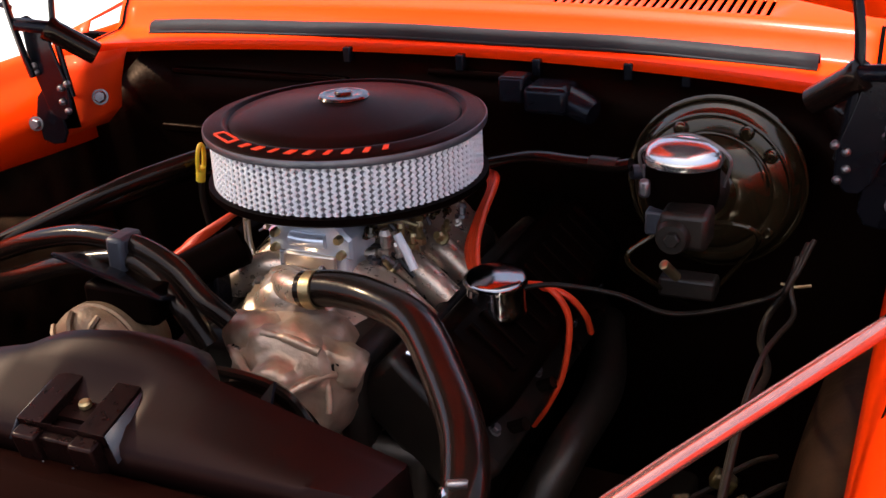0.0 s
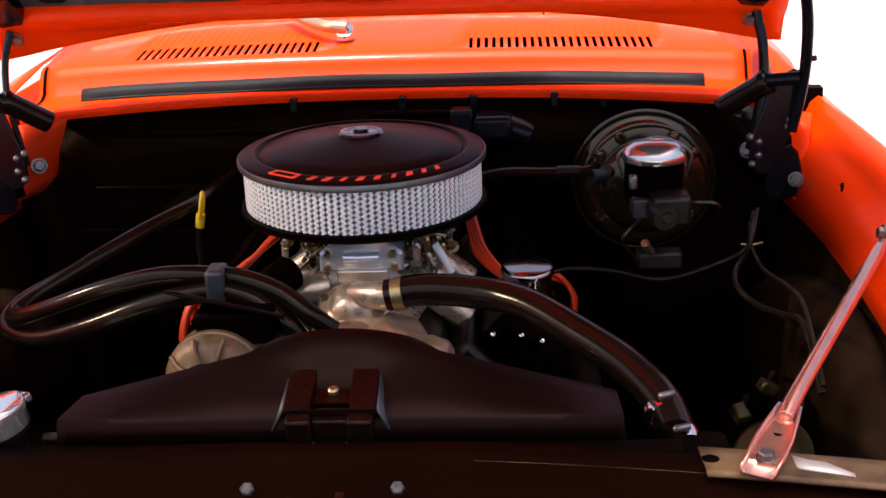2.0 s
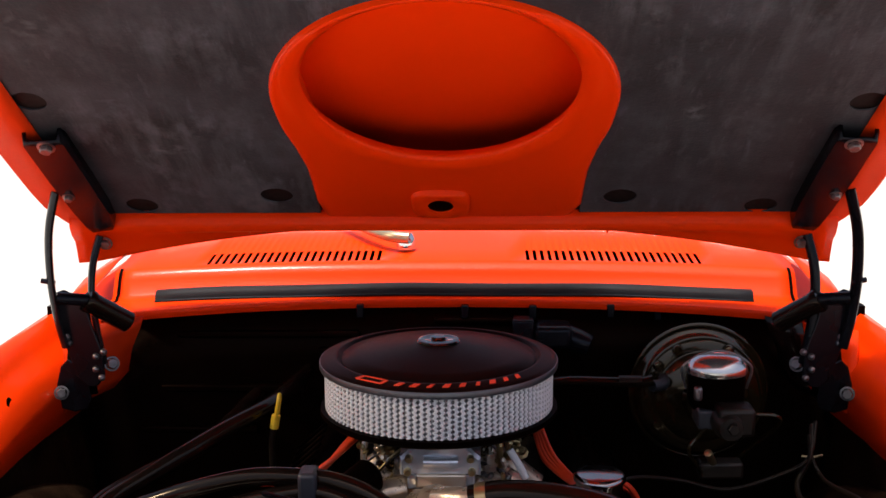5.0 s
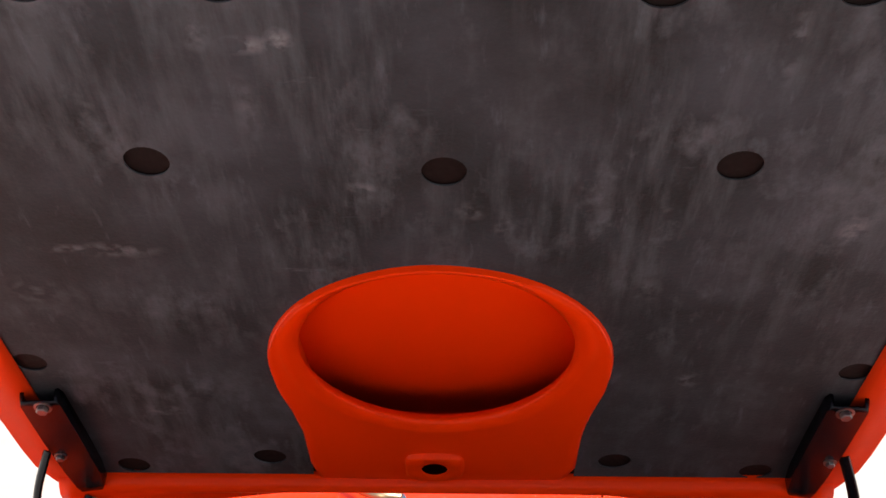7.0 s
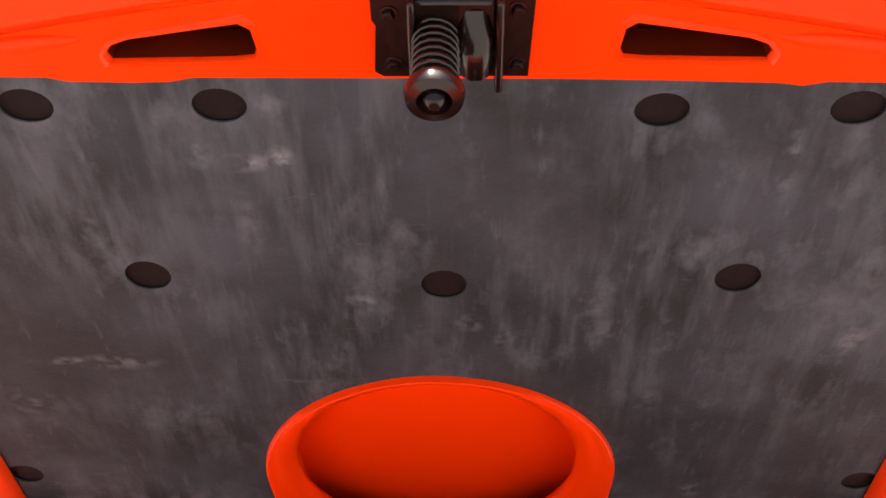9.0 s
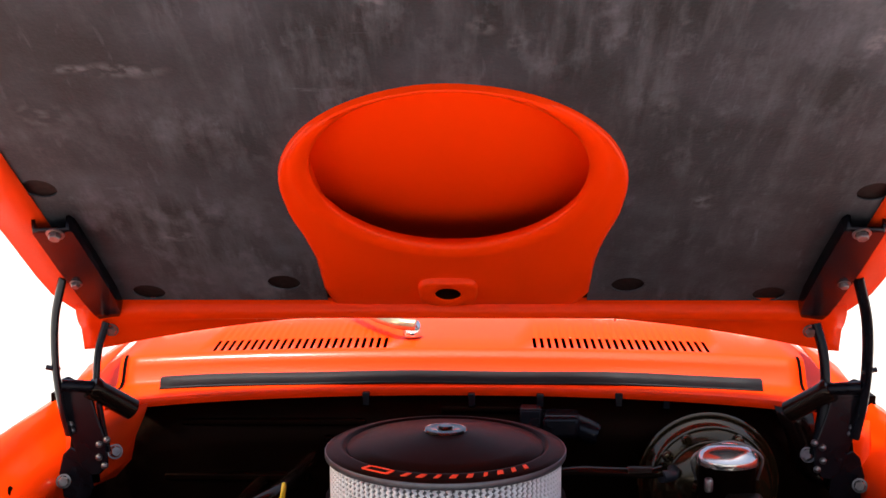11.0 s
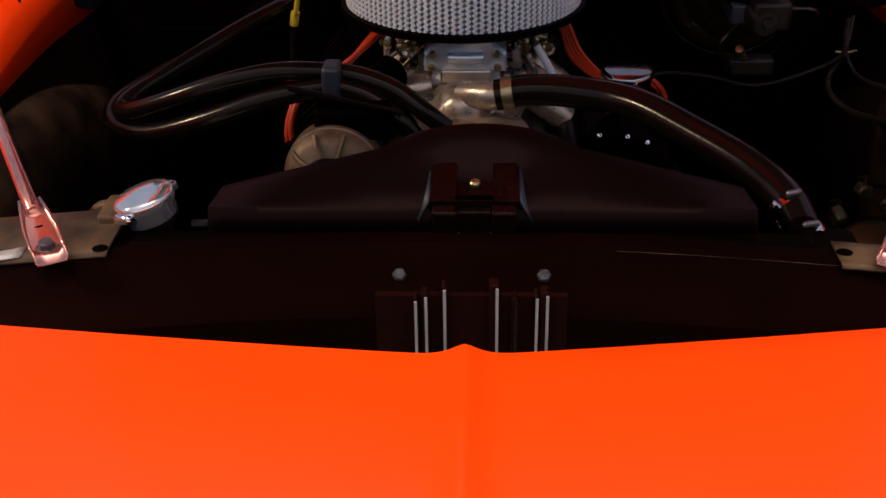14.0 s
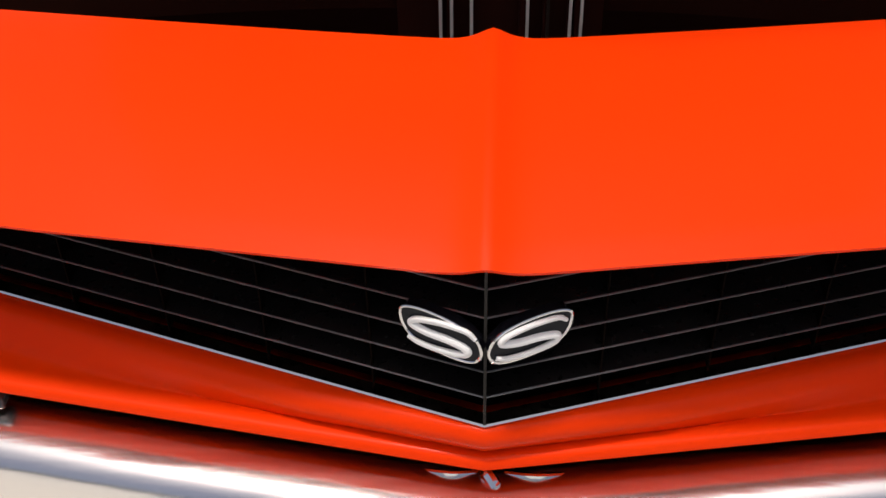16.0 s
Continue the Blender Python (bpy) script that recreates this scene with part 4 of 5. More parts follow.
# ---- hood hinges ----
for side in (-1, 1):
    def P(x, y, z):
        return Vector((side * x, y, z))

    rows = [[on_hood(side * x, u, n) for x, n in ((xa, 0.006), (xa, 0.024), (xb, 0.026), (xb + 0.004, 0.012))] for u, xa, xb in ((0.218, 0.500, 0.540), (0.208, 0.496, 0.544), (0.10, 0.496, 0.545), (0.0, 0.498, 0.543), (-0.05, 0.503, 0.540), (-0.066, 0.510, 0.536))]
    h = part("hood_hinge", sheet(rows), BLACK_SATIN, hood, "black steel hood hinge with curved links and bright bolts", thick=0.005, angle=30)
    part("outer_link", tube([P(0.560, -0.045, 1.195), P(0.582, -0.022, 1.13), P(0.590, -0.006, 1.06), P(0.588, 0.004, 1.00), P(0.580, 0.010, 0.95)], 0.0085, 10, flat=0.6), BLACK_SATIN, h)
    part("inner_link", tube([P(0.528, 0.04, 1.115), P(0.538, 0.030, 1.07), P(0.541, 0.026, 1.02), P(0.536, 0.026, 0.97), P(0.528, 0.026, 0.92)], 0.008, 10, flat=0.6), BLACK_SATIN, h)
    upright = Matrix(((1, 0, 0, 0), (0, 0, -1, 0.016), (0, 1, 0, 0), (0, 0, 0, 1)))
    swing = [(0.592, 1.033), (0.580, 1.037), (0.551, 1.022), (0.540, 0.980), (0.526, 0.937), (0.525, 0.902), (0.538, 0.887), (0.552, 0.886), (0.567, 0.900), (0.582, 0.948), (0.590, 0.984)]
    part("swing_plate", plate([[(side * x, z) for x, z in swing]], upright, 0.005), BLACK_SATIN, h, smooth=False, bevel=0.002)
    ear = [(0.597, 0.914), (0.585, 0.926), (0.573, 0.918), (0.556, 0.894), (0.552, 0.862), (0.560, 0.846), (0.580, 0.842), (0.600, 0.848), (0.606, 0.879)]
    part("base_plate", plate([[(side * x, z) for x, z in ear]], upright @ Matrix.Translation((0, 0, -0.012)), 0.005), BLACK_SATIN, h, smooth=False, bevel=0.002)
    part("backing", sheet([[P(0.588, 0.04, 0.935), P(0.576, 0.045, 0.945), P(0.560, 0.055, 0.95)], [P(0.596, 0.035, 0.86), P(0.580, 0.045, 0.86), P(0.552, 0.06, 0.862)]]), BLACK, h, thick=0.003)
    part("stud", tube([P(0.584, -0.004, 1.052), P(0.604, -0.006, 1.056)], 0.004, 8), BLACK_SATIN, h)
    part("cross_arm", tube([P(0.585, 0.0, 1.028), P(0.56, 0.010, 1.024), P(0.540, 0.02, 1.020)], 0.0095, 10), BLACK_SATIN, h)
    part("spring_tube", lathe([(0.006, -0.040), (0.017, -0.040), (0.0185, -0.034), (0.0165, -0.026), (0.0165, 0.036), (0.014, 0.038), (0, 0.038)], P(0.520, 0.035, 0.999), (-side * 0.72, 0.48, -0.60), 20), RUBBER, h, "black spring tube")
    bolt_head(on_hood(side * 0.516, 0.208, 0.028), (0, -0.6, -0.7), 0.008, h)
    bolt_head(on_hood(side * 0.535, 0.058, 0.028), (0, -0.6, -0.7), 0.006, h)
    bolt_head(P(0.521, 0.045, 1.103), (0, -0.8, -0.3), 0.0078, h, washer=1.35)
    bolt_head(P(0.592, 0.012, 0.878), (-side * 0.3, -0.9, 0.1), 0.0078, h, washer=1.4)
    bolt_head(P(0.540, 0.098, 0.899), (-side * 0.5, -0.8, 0.25), 0.0088, h, washer=1.4)
    for x, z in ((0.579, 0.964), (0.577, 0.955), (0.525, 0.941), (0.537, 0.934), (0.538, 0.914), (0.530, 0.901)):
        part("rivet", lathe([(0.0055, 0), (0.005, 0.004), (0.003, 0.006), (0, 0.0065)], P(x, 0.016, z), (-side * 0.2, -0.9, 0.1), 12), ZINC, h)
    part("rivet", lathe([(0.005, 0), (0.004, 0.005), (0, 0.006)], P(0.545, -0.058, 1.208), (0, -0.6, -0.7), 12), ZINC, h)

# ---- cowl seal and wiper ----
rows = []
for k in range(33):
    x = -0.484 + 0.968 * k / 32
    y = cowl_front(x) + 0.026
    d = 0.009 * (abs(x) / 0.56) ** 3 + 0.0008 * math.sin(19 * x)
    rows.append([(x, y + 0.012, 0.990 - d), (x, y + 0.011, 1.000 - d), (x, y + 0.004, 1.0045 - d), (x, y - 0.006, 1.003 - d), (x, y - 0.011, 0.998 - d), (x, y - 0.012, 0.991 - d), (x, y - 0.016, 0.9895 - d)])
part("cowl_seal", sheet(rows), SEAL, cowl, "long black rubber seal along the cowl edge", thick=0.003)
wiper = part("wiper_arm", tube([(-0.076, 0.300, 1.064), (-0.105, 0.306, 1.066), (-0.135, 0.335, 1.068), (-0.165, 0.375, 1.072), (-0.20, 0.43, 1.080)], lambda t: 0.0105 - 0.003 * t, 10), BRUSHED, car, "pale metal wiper arm on its pivot")
part("pivot", lathe([(0.016, -0.01), (0.016, 0.008), (0.012, 0.014), (0, 0.015)], (-0.083, 0.312, 1.055), (0, -0.1, 1), 20), CHROME, wiper)

# ---- air cleaner ----
AX, AY = -0.0165, -0.030
air = thing("air_cleaner", (AX, AY, 0.86), "round air cleaner with black lid and white mesh element", "air cleaner", share=ENGINE)
air.scale = (0.972, 0.972, 1.0)
lid = part("lid", lathe([(0.1775, 0.9475), (0.176, 0.9492), (0.170, 0.9508), (0.157, 0.9540), (0.1535, 0.9545), (0.1515, 0.9535), (0.150, 0.9495), (0.147, 0.9490), (0.1445, 0.9525),
                       (0.12, 0.958), (0.08, 0.965), (0.04, 0.971), (0.028, 0.9725), (0.0, 0.973)], (AX, AY, 0), segs=128), WRINKLE, air, "maroon-black lid with an orange mark and lettering", angle=60)
# grey on the lip paints the daylight it reflects
part("rim", lathe([(0.1755, 0.9385), (0.1782, 0.9390), (0.1788, 0.9405), (0.1788, 0.9465), (0.1782, 0.9478), (0.1770, 0.9480)], (AX, AY, 0), segs=128), GLINT, lid, "lid lip coloured grey for the daylight it reflects")
part("centre_nut", lathe([(0.032, 0.9705), (0.0325, 0.973), (0.0305, 0.9755), (0.022, 0.9770), (0.0205, 0.9762), (0.012, 0.9770), (0.010, 0.9795), (0, 0.980)], (AX, AY, 0), segs=32), KNURL, air, "low dulled metal centre nut")
part("base_pan", lathe([(0.170, 0.880), (0.1785, 0.879), (0.1790, 0.872), (0.176, 0.869), (0.16, 0.867), (0.08, 0.866), (0.06, 0.852), (0.0, 0.852)], (AX, AY, 0), segs=96), BLACK, air)
# pleated paper behind the screen
bm = bmesh.new()
ring = []
N = 120
for k in range(2 * N):
    a = math.pi * k / N
    r = 0.1690 if k % 2 else 0.1635
    ring.append((AX + r * math.cos(a), AY + r * math.sin(a)))
lo = [bm.verts.new((x, y, 0.878)) for x, y in ring]
hi = [bm.verts.new((x, y, 0.938)) for x, y in ring]
for k in range(2 * N):
    j = (k + 1) % (2 * N)
    bm.faces.new((lo[k], lo[j], hi[j], hi[k]))
part("pleats", bm, PAPER, air, "white pleated filter paper", smooth=False)
# expanded-metal screen: upright wavy strands with dark openings between them
bm = bmesh.new()
N, ROWS, R = 112, 9, 0.1715
pitch, phase = 2 * math.pi / N, 0.0
first, last = [], []
for k in range(N):
    phase += math.pi * (0.50 + 0.46 * math.sin(0.145 * k + 1.3) * 0.8 + 0.04 * math.sin(7.7 * k))
    prev = None
    for r in range(ROWS * 8 + 1):
        z = 0.877 + 0.062 * r / (ROWS * 8)
        w = math.sin(2 * math.pi * r / 8 + phase)
        a0 = pitch * (k + 0.15 * w)
        half = pitch * (0.33 + 0.03 * math.cos(4 * math.pi * r / 8))
        row = [bm.verts.new((AX + rr * math.cos(a), AY + rr * math.sin(a), z)) for a, rr in
               ((a0 - half, R - 0.0022), (a0 - half * 0.55, R), (a0 + half * 0.55, R), (a0 + half, R - 0.0022))]
        if prev:
            for i in range(3):
                bm.faces.new((prev[i], prev[i + 1], row[i + 1], row[i]))
        if r in (0, ROWS * 8):
            ends = first if r == 0 else last
            ends.append(row)
        prev = row
for ends in (first, last):
    for one, two in zip(ends, ends[1:] + ends[:1]):
        bm.faces.new((one[3], two[0], two[1], one[2]))
part("screen", bm, SCREEN, air, "white expanded-metal screen")


def lid_block(a1, a2, r1, r2, lean, z):
    """A small printed block on the lid's rim, between two angles and two radii."""
    bm = bmesh.new()
    vs = []
    for a, r in ((a1 + lean, r1), (a2 + lean, r1), (a2, r2), (a1, r2)):
        vs.append((AX + r * math.sin(a), AY - r * math.cos(a), z - 0.12 * (r - 0.156)))
    top = [bm.verts.new(v) for v in vs]
    low = [bm.verts.new((x, y, zz - 0.0012)) for x, y, zz in vs]
    bm.faces.new(top)
    for i in range(4):
        j = (i + 1) % 4
        bm.faces.new((top[i], top[j], low[j], low[i]))
    return bm


for k in range(9):
    mid = radians(-18.5 + 62.0 * k / 8)
    w = radians(1.35 + 0.35 * math.sin(2.3 * k))
    part("lettering_bar", lid_block(mid - w, mid + w, 0.1580, 0.1682, radians(1.8), 0.9548), LETTER, lid, smooth=False)
bm = bmesh.new()
for a1, a2, r1, r2 in ((-40.5, -28.0, 0.1545, 0.1575), (-41.5, -27.0, 0.1668, 0.1695), (-42.5, -40.5, 0.156, 0.168), (-28.0, -26.0, 0.156, 0.168)):
    q = lid_block(radians(a1), radians(a2), r1, r2, radians(1.2), 0.9548)
    me = bpy.data.meshes.new("tmp")
    q.to_mesh(me)
    q.free()
    bm.from_mesh(me)
    bpy.data.meshes.remove(me)
part("printed_mark", bm, LETTER, lid, smooth=False)

# ---- carburettor ----
carb = thing("carburetor", (-0.014, -0.03, 0.80), "bright aluminium four-barrel carburettor with brass fittings", "carburetor", share=ENGINE)
part("body", box((-0.058, -0.085, 0.803), (0.036, 0.09, 0.852)), ALU, carb, bevel=0.006)
part("throat", lathe([(0.0, 0.84), (0.062, 0.845), (0.066, 0.856), (0.066, 0.870)], (AX, AY, 0), segs=40), ALU_BRIGHT, carb)
bm = bmesh.new()
for y, grow in ((-0.150, -0.003), (-0.146, 0.0), (-0.090, 0.0)):
    for x, z in ((-0.068, 0.812), (0.044, 0.812), (0.044, 0.838), (0.018, 0.862), (-0.042, 0.862), (-0.068, 0.838)):
        bm.verts.new((x + (grow if x > -0.012 else -grow), y, z + (grow if z > 0.83 else -grow)))
bmesh.ops.convex_hull(bm, input=bm.verts)
bowl = part("float_bowl", bm, ALU_BRIGHT, carb, "polished float bowl", smooth=False)
part("lower_bowl", box((-0.058, -0.146, 0.790), (0.036, -0.09, 0.813)), ALU_BRIGHT, bowl, bevel=0.003)
part("step", tube([(-0.034, -0.152, 0.833), (-0.012, -0.154, 0.833), (0.012, -0.152, 0.833)], 0.0085, 14), ALU_BRIGHT, bowl)
part("plug", box((-0.046, -0.156, 0.796), (0.024, -0.149, 0.816)), ALU, bowl, bevel=0.003)
for x, z in ((-0.057, 0.819), (0.032, 0.819), (-0.055, 0.838), (0.030, 0.838)):
    part("screw", lathe([(0.0055, 0), (0.0055, 0.008), (0.004, 0.011), (0, 0.011)], (x, -0.149, z), (0, -1, 0), 10), BRASS, bowl)
part("metering_block", box((-0.062, -0.086, 0.808), (0.040, -0.070, 0.850)), GOLD, carb, bevel=0.003)
part("base_flange", box((-0.072, -0.105, 0.796), (0.048, 0.10, 0.805)), ALU, carb, bevel=0.004)
for x, y, z, r, h in ((-0.077, -0.075, 0.815, 0.007, 0.030), (-0.066, -0.095, 0.806, 0.006, 0.03), (0.058, -0.09, 0.806, 0.008, 0.032), (0.072, -0.075, 0.805, 0.006, 0.04), (0.086, -0.055, 0.81, 0.007, 0.03), (0.052, -0.06, 0.82, 0.009, 0.03), (-0.09, -0.06, 0.81, 0.006, 0.03), (0.074, -0.035, 0.83, 0.007, 0.022), (0.095, -0.09, 0.82, 0.005, 0.018)):
    part("fitting", lathe([(r * 1.3, 0), (r * 1.3, h * 0.25), (r * 0.8, h * 0.3), (r * 0.8, h * 0.75), (r, h * 0.8), (r * 0.6, h), (0, h)], (x, y, z - 0.008), (0, 0, 1), 8), BRASS if r < 0.0075 else ALU, carb, smooth=False)
for a, b in (((0.045, -0.07, 0.845), (0.09, -0.05, 0.842)), ((0.050, -0.09, 0.835), (0.10, -0.085, 0.838)), ((-0.062, -0.06, 0.848), (-0.11, -0.05, 0.852)), ((0.055, -0.02, 0.83), (0.10, -0.07, 0.815)), ((-0.06, -0.08, 0.83), (-0.10, -0.10, 0.80))):
    mid = (Vector(a) + Vector(b)) / 2 + Vector((0, 0, 0.006))
    part("linkage", tube([a, mid, b], 0.0025, 8), BRASS, carb)
rng = random.Random(7)
for k in range(64):
    sx = -1 if k % 3 == 0 else 1
    x, y, z = AX + sx * rng.uniform(0.055, 0.125), rng.uniform(-0.125, 0.05), rng.uniform(0.785, 0.850)
    r, h = rng.uniform(0.003, 0.007), rng.uniform(0.012, 0.030)
    way = (rng.uniform(-0.5, 0.5), rng.uniform(-0.9, 0.2), rng.uniform(0.3, 1))
    part("fitting", lathe([(r * 1.4, 0), (r * 1.4, h * 0.22), (r * 0.8, h * 0.26), (r * 0.8, h * 0.7), (r, h * 0.75), (r * 0.7, h), (0, h)], (x, y, z), way, 8), (BRASS, ALU, ZINC, GOLD)[k % 4], carb, smooth=False)
for k in range(26):
    sx = 1 if k % 2 else -1
    p = Vector((AX + sx * rng.uniform(0.05, 0.07), rng.uniform(-0.12, 0.04), rng.uniform(0.80, 0.855)))
    q = p + Vector((sx * rng.uniform(0.02, 0.06), rng.uniform(-0.02, 0.03), rng.uniform(-0.05, 0.0)))
    part("linkage", tube([p, (p + q) / 2 + Vector((0, 0, rng.uniform(-0.01, 0.012))), q], rng.uniform(0.0015, 0.003), 6, 4), (BRASS, ZINC, GREASE)[k % 3], carb)
part("fuel_line", tube([(-0.060, -0.09, 0.850), (-0.095, -0.10, 0.856), (-0.118, -0.11, 0.848), (-0.120, -0.115, 0.81), (-0.112, -0.12, 0.78)], 0.0048, 10), ALU, carb, "bent metal fuel line")
part("vacuum_pipe", tube([(0.085, -0.112, 0.836), (0.098, -0.115, 0.815), (0.108, -0.118, 0.796)], 0.0055, 10), WHITE, carb, "white vacuum pipe")
part("choke_rod", tube([(-0.07, -0.05, 0.84), (-0.11, -0.06, 0.845), (-0.15, -0.07, 0.85)], 0.002, 6), ZINC, carb)

# ---- intake manifold ----
intake = thing("intake_manifold", (0, -0.05, 0.74), "cast aluminium intake manifold", "intake manifold", share=ENGINE)
rows = []
for y, half, top, drop in ((0.18, 0.10, 0.775, 0.05), (0.05, 0.095, 0.797, 0.05), (-0.06, 0.095, 0.792, 0.05), (-0.12, 0.092, 0.782, 0.05), (-0.16, 0.085, 0.776, 0.05), (-0.20, 0.078, 0.770, 0.05), (-0.235, 0.066, 0.765, 0.05), (-0.25, 0.06, 0.745, 0.05)):
    rows.append([(-0.012 + half * s, y, top - drop * abs(s) ** 2.6) for s in [-1.5, -1.25, -1, -0.8, -0.55, -0.3, 0, 0.3, 0.55, 0.8, 1, 1.25, 1.5]])
part("body", rugged(sheet(rows), 0.004, 40), CASTING, intake, thick=0.004)
for sx in (-1, 1):
    for k in range(3):
        y = 0.02 - 0.07 * k
        part("runner", tube([(-0.012 + sx * 0.05, y, 0.780), (-0.012 + sx * 0.09, y - 0.01, 0.772), (-0.012 + sx * 0.14, y - 0.015, 0.735)], 0.020, 12), CASTING, intake)
part("lower_body", box((-0.12, -0.25, 0.60), (0.10, 0.18, 0.745)), GREASE, intake, bevel=0.02)
th = part("thermostat_housing", rugged(lathe([(0.052, -0.024), (0.054, -0.012), (0.050, -0.007), (0.042, -0.005), (0.037, 0.002), (0.034, 0.010), (0.028, 0.020), (0.016, 0.027), (0, 0.029)], (-0.012, -0.205, 0.786), (0.1, -0.35, 0.9), 36), 0.006, 34), CASTING, intake, "bright thermostat housing", angle=60)
part("neck", tube([(-0.012, -0.208, 0.802), (0.006, -0.225, 0.808), (0.030, -0.238, 0.812), (0.05, -0.242, 0.815)], 0.0185, 18), CASTING, th)
for x, y in ((-0.058, -0.19), (0.03, -0.195)):
    bolt_head((x, y, 0.786), (0, -0.3, 0.95), 0.007, intake)

# ---- water pump ----
pump = thing("water_pump", (0.03, -0.28, 0.70), "oily tan cast aluminium water pump with ribs", "water pump", share=ENGINE)
shape = [(0.0, 0.05), (0.015, 0.051), (0.028, 0.050), (0.033, 0.042), (0.036, 0.030), (0.046, 0.024), (0.056, 0.020), (0.066, 0.014), (0.071, 0.004), (0.073, -0.010), (0.075, -0.025), (0.075, -0.04), (0.07, -0.07)]
part("housing", rugged(lathe(shape, (0.022, -0.275, 0.715), (0, -1, 0.15), 48), 0.010, 26), PUMPCAST, pump, angle=70)
part("leg", rugged(tube([(0.0, -0.27, 0.725), (-0.025, -0.255, 0.722), (-0.050, -0.245, 0.695), (-0.06, -0.24, 0.64)], lambda t: 0.026 - 0.006 * t, 20, 10, flat=0.8), 0.005), PUMPCAST, pump)
part("crown", rugged(tube([(-0.06, -0.248, 0.752), (0.0, -0.262, 0.760), (0.06, -0.262, 0.752), (0.105, -0.25, 0.728)], lambda t: 0.022 + 0.004 * math.sin(9 * t), 20, 10), 0.007), PUMPCAST, pump)
for a, c, r in (((-0.06, -0.262, 0.742), (0.0, -0.315, 0.735), 0.006), ((0.10, -0.258, 0.735), (0.05, -0.318, 0.73), 0.006), ((0.075, -0.268, 0.758), (0.085, -0.300, 0.700), 0.005), ((0.0, -0.285, 0.778), (0.070, -0.285, 0.765), 0.005)):
    part("rib", rugged(tube([a, (Vector(a) + Vector(c)) / 2 + Vector((0, -0.004, 0.006)), c], r, 10), 0.003), PUMPCAST, pump)
part("pulley", lathe([(0.0, 0.02), (0.05, 0.02), (0.055, 0.0), (0.088, 0.0), (0.092, 0.012), (0.08, 0.018), (0.092, 0.026), (0.086, 0.034), (0, 0.034)], (0.02, -0.335, 0.66), (0, -1, 0), 40), BLACK, pump)
for x, z in ((0.085, 0.745), (-0.04, 0.745)):
    bolt_head((x, -0.275, z), (0.2, -0.9, 0.3), 0.006, pump, KNURL)

# ---- engine block ----
block = thing("engine_block", (0, 0, 0.40), "dark greasy engine block", "engine block", share=ENGINE)
part("block", box((-0.17, -0.24, 0.42), (0.17, 0.22, 0.63)), GREASE, block, bevel=0.02)
for sx in (-1, 1):
    m = Matrix.Translation((sx * 0.165, 0.0, 0.655)) @ Matrix.Rotation(radians(sx * 45), 4, "Y")
    part("cylinder_head", box((-0.09, -0.235, -0.045), (0.09, 0.22, 0.04), None, m), GREASE, block, bevel=0.01)
    part("exhaust_manifold", tube([(sx * 0.25, 0.2, 0.60), (sx * 0.29, 0.05, 0.585), (sx * 0.29, -0.12, 0.58), (sx * 0.26, -0.2, 0.50)], 0.026, 12), GREASE, block)
    for k in range(4):
        y = 0.14 - 0.1 * k
        part("spark_plug", tube([(sx * 0.225, y, 0.625), (sx * 0.26, y - 0.005, 0.645)], 0.008, 8), RUBBER, block)

# ---- valve covers ----
for sx in (-1, 1):
    vc = thing("valve_cover", (sx * 0.2, 0, 0.70), "gloss black finned valve cover", "valve cover", "valve covers", share=ENGINE)
    m = Matrix.Translation((sx * 0.205, 0.0, 0.72)) @ Matrix.Rotation(radians(sx * 42), 4, "Y")
    part("cover", box((-0.06, -0.235, -0.03), (0.06, 0.22, 0.04), None, m), BLACK, vc, bevel=0.016)
    for k in range(12):
        y = -0.19 + 0.034 * k
        part("fin", box((-0.035, y - 0.004, 0.038), (0.035, y + 0.004, 0.046), None, m), BLACK, vc, bevel=0.002)
    for y in (-0.21, -0.07, 0.07, 0.19):
        bolt_head(m @ Vector((sx * 0.066, y, -0.022)), (sx * 0.7, 0, 0.7), 0.006, vc)

right_cover = bpy.data.objects["valve_cover.001"]
for x, y, z in ((0.163, -0.252, 0.762), (0.199, -0.252, 0.760), (0.225, -0.252, 0.752)):
    part("stud", lathe([(0.0036, -0.05), (0.0036, 0.004), (0.003, 0.007), (0, 0.008)], (x, y, z), (0.1, -0.8, 0.5), 10), CHROME, right_cover, "bright stud end")

breather = thing("breather_cap", (0.211, -0.120, 0.757), "chrome push-in breather cap on the valve cover", "breather cap", share=ENGINE)
part("cap", lathe([(0.0198, -0.0158), (0.0220, 0.0000), (0.0341, 0.0021), (0.0358, 0.0063), (0.0336, 0.0105), (0.0330, 0.0378), (0.0369, 0.0399), (0.0369, 0.0441), (0.0345, 0.0475), (0.0310, 0.0490), (0.0000, 0.0495)], (0.211, -0.120, 0.757), (0.0, -0.03, 1), 40), NUT, breather, angle=50)

# ---- hoses ----
def clamp(at, way, r, parent, mat=None):
    c = part("clamp", lathe([(r - 0.001, -0.007), (r + 0.0016, -0.007), (r + 0.002, 0.0), (r + 0.0016, 0.007), (r - 0.001, 0.007)], at, way, 24), mat or ZINC, parent, "metal hose clamp")
    up = Vector(way).cross(Vector((1, 0, 0))).normalized()
    if up.z < 0:
        up = -up
    part("screw", lathe([(0.003, -0.008), (0.004, -0.006), (0.004, 0.008), (0.002, 0.010), (0, 0.010)], Vector(at) + up * (r + 0.004), Vector(way).cross(up), 10), ZINC, c)
    return c


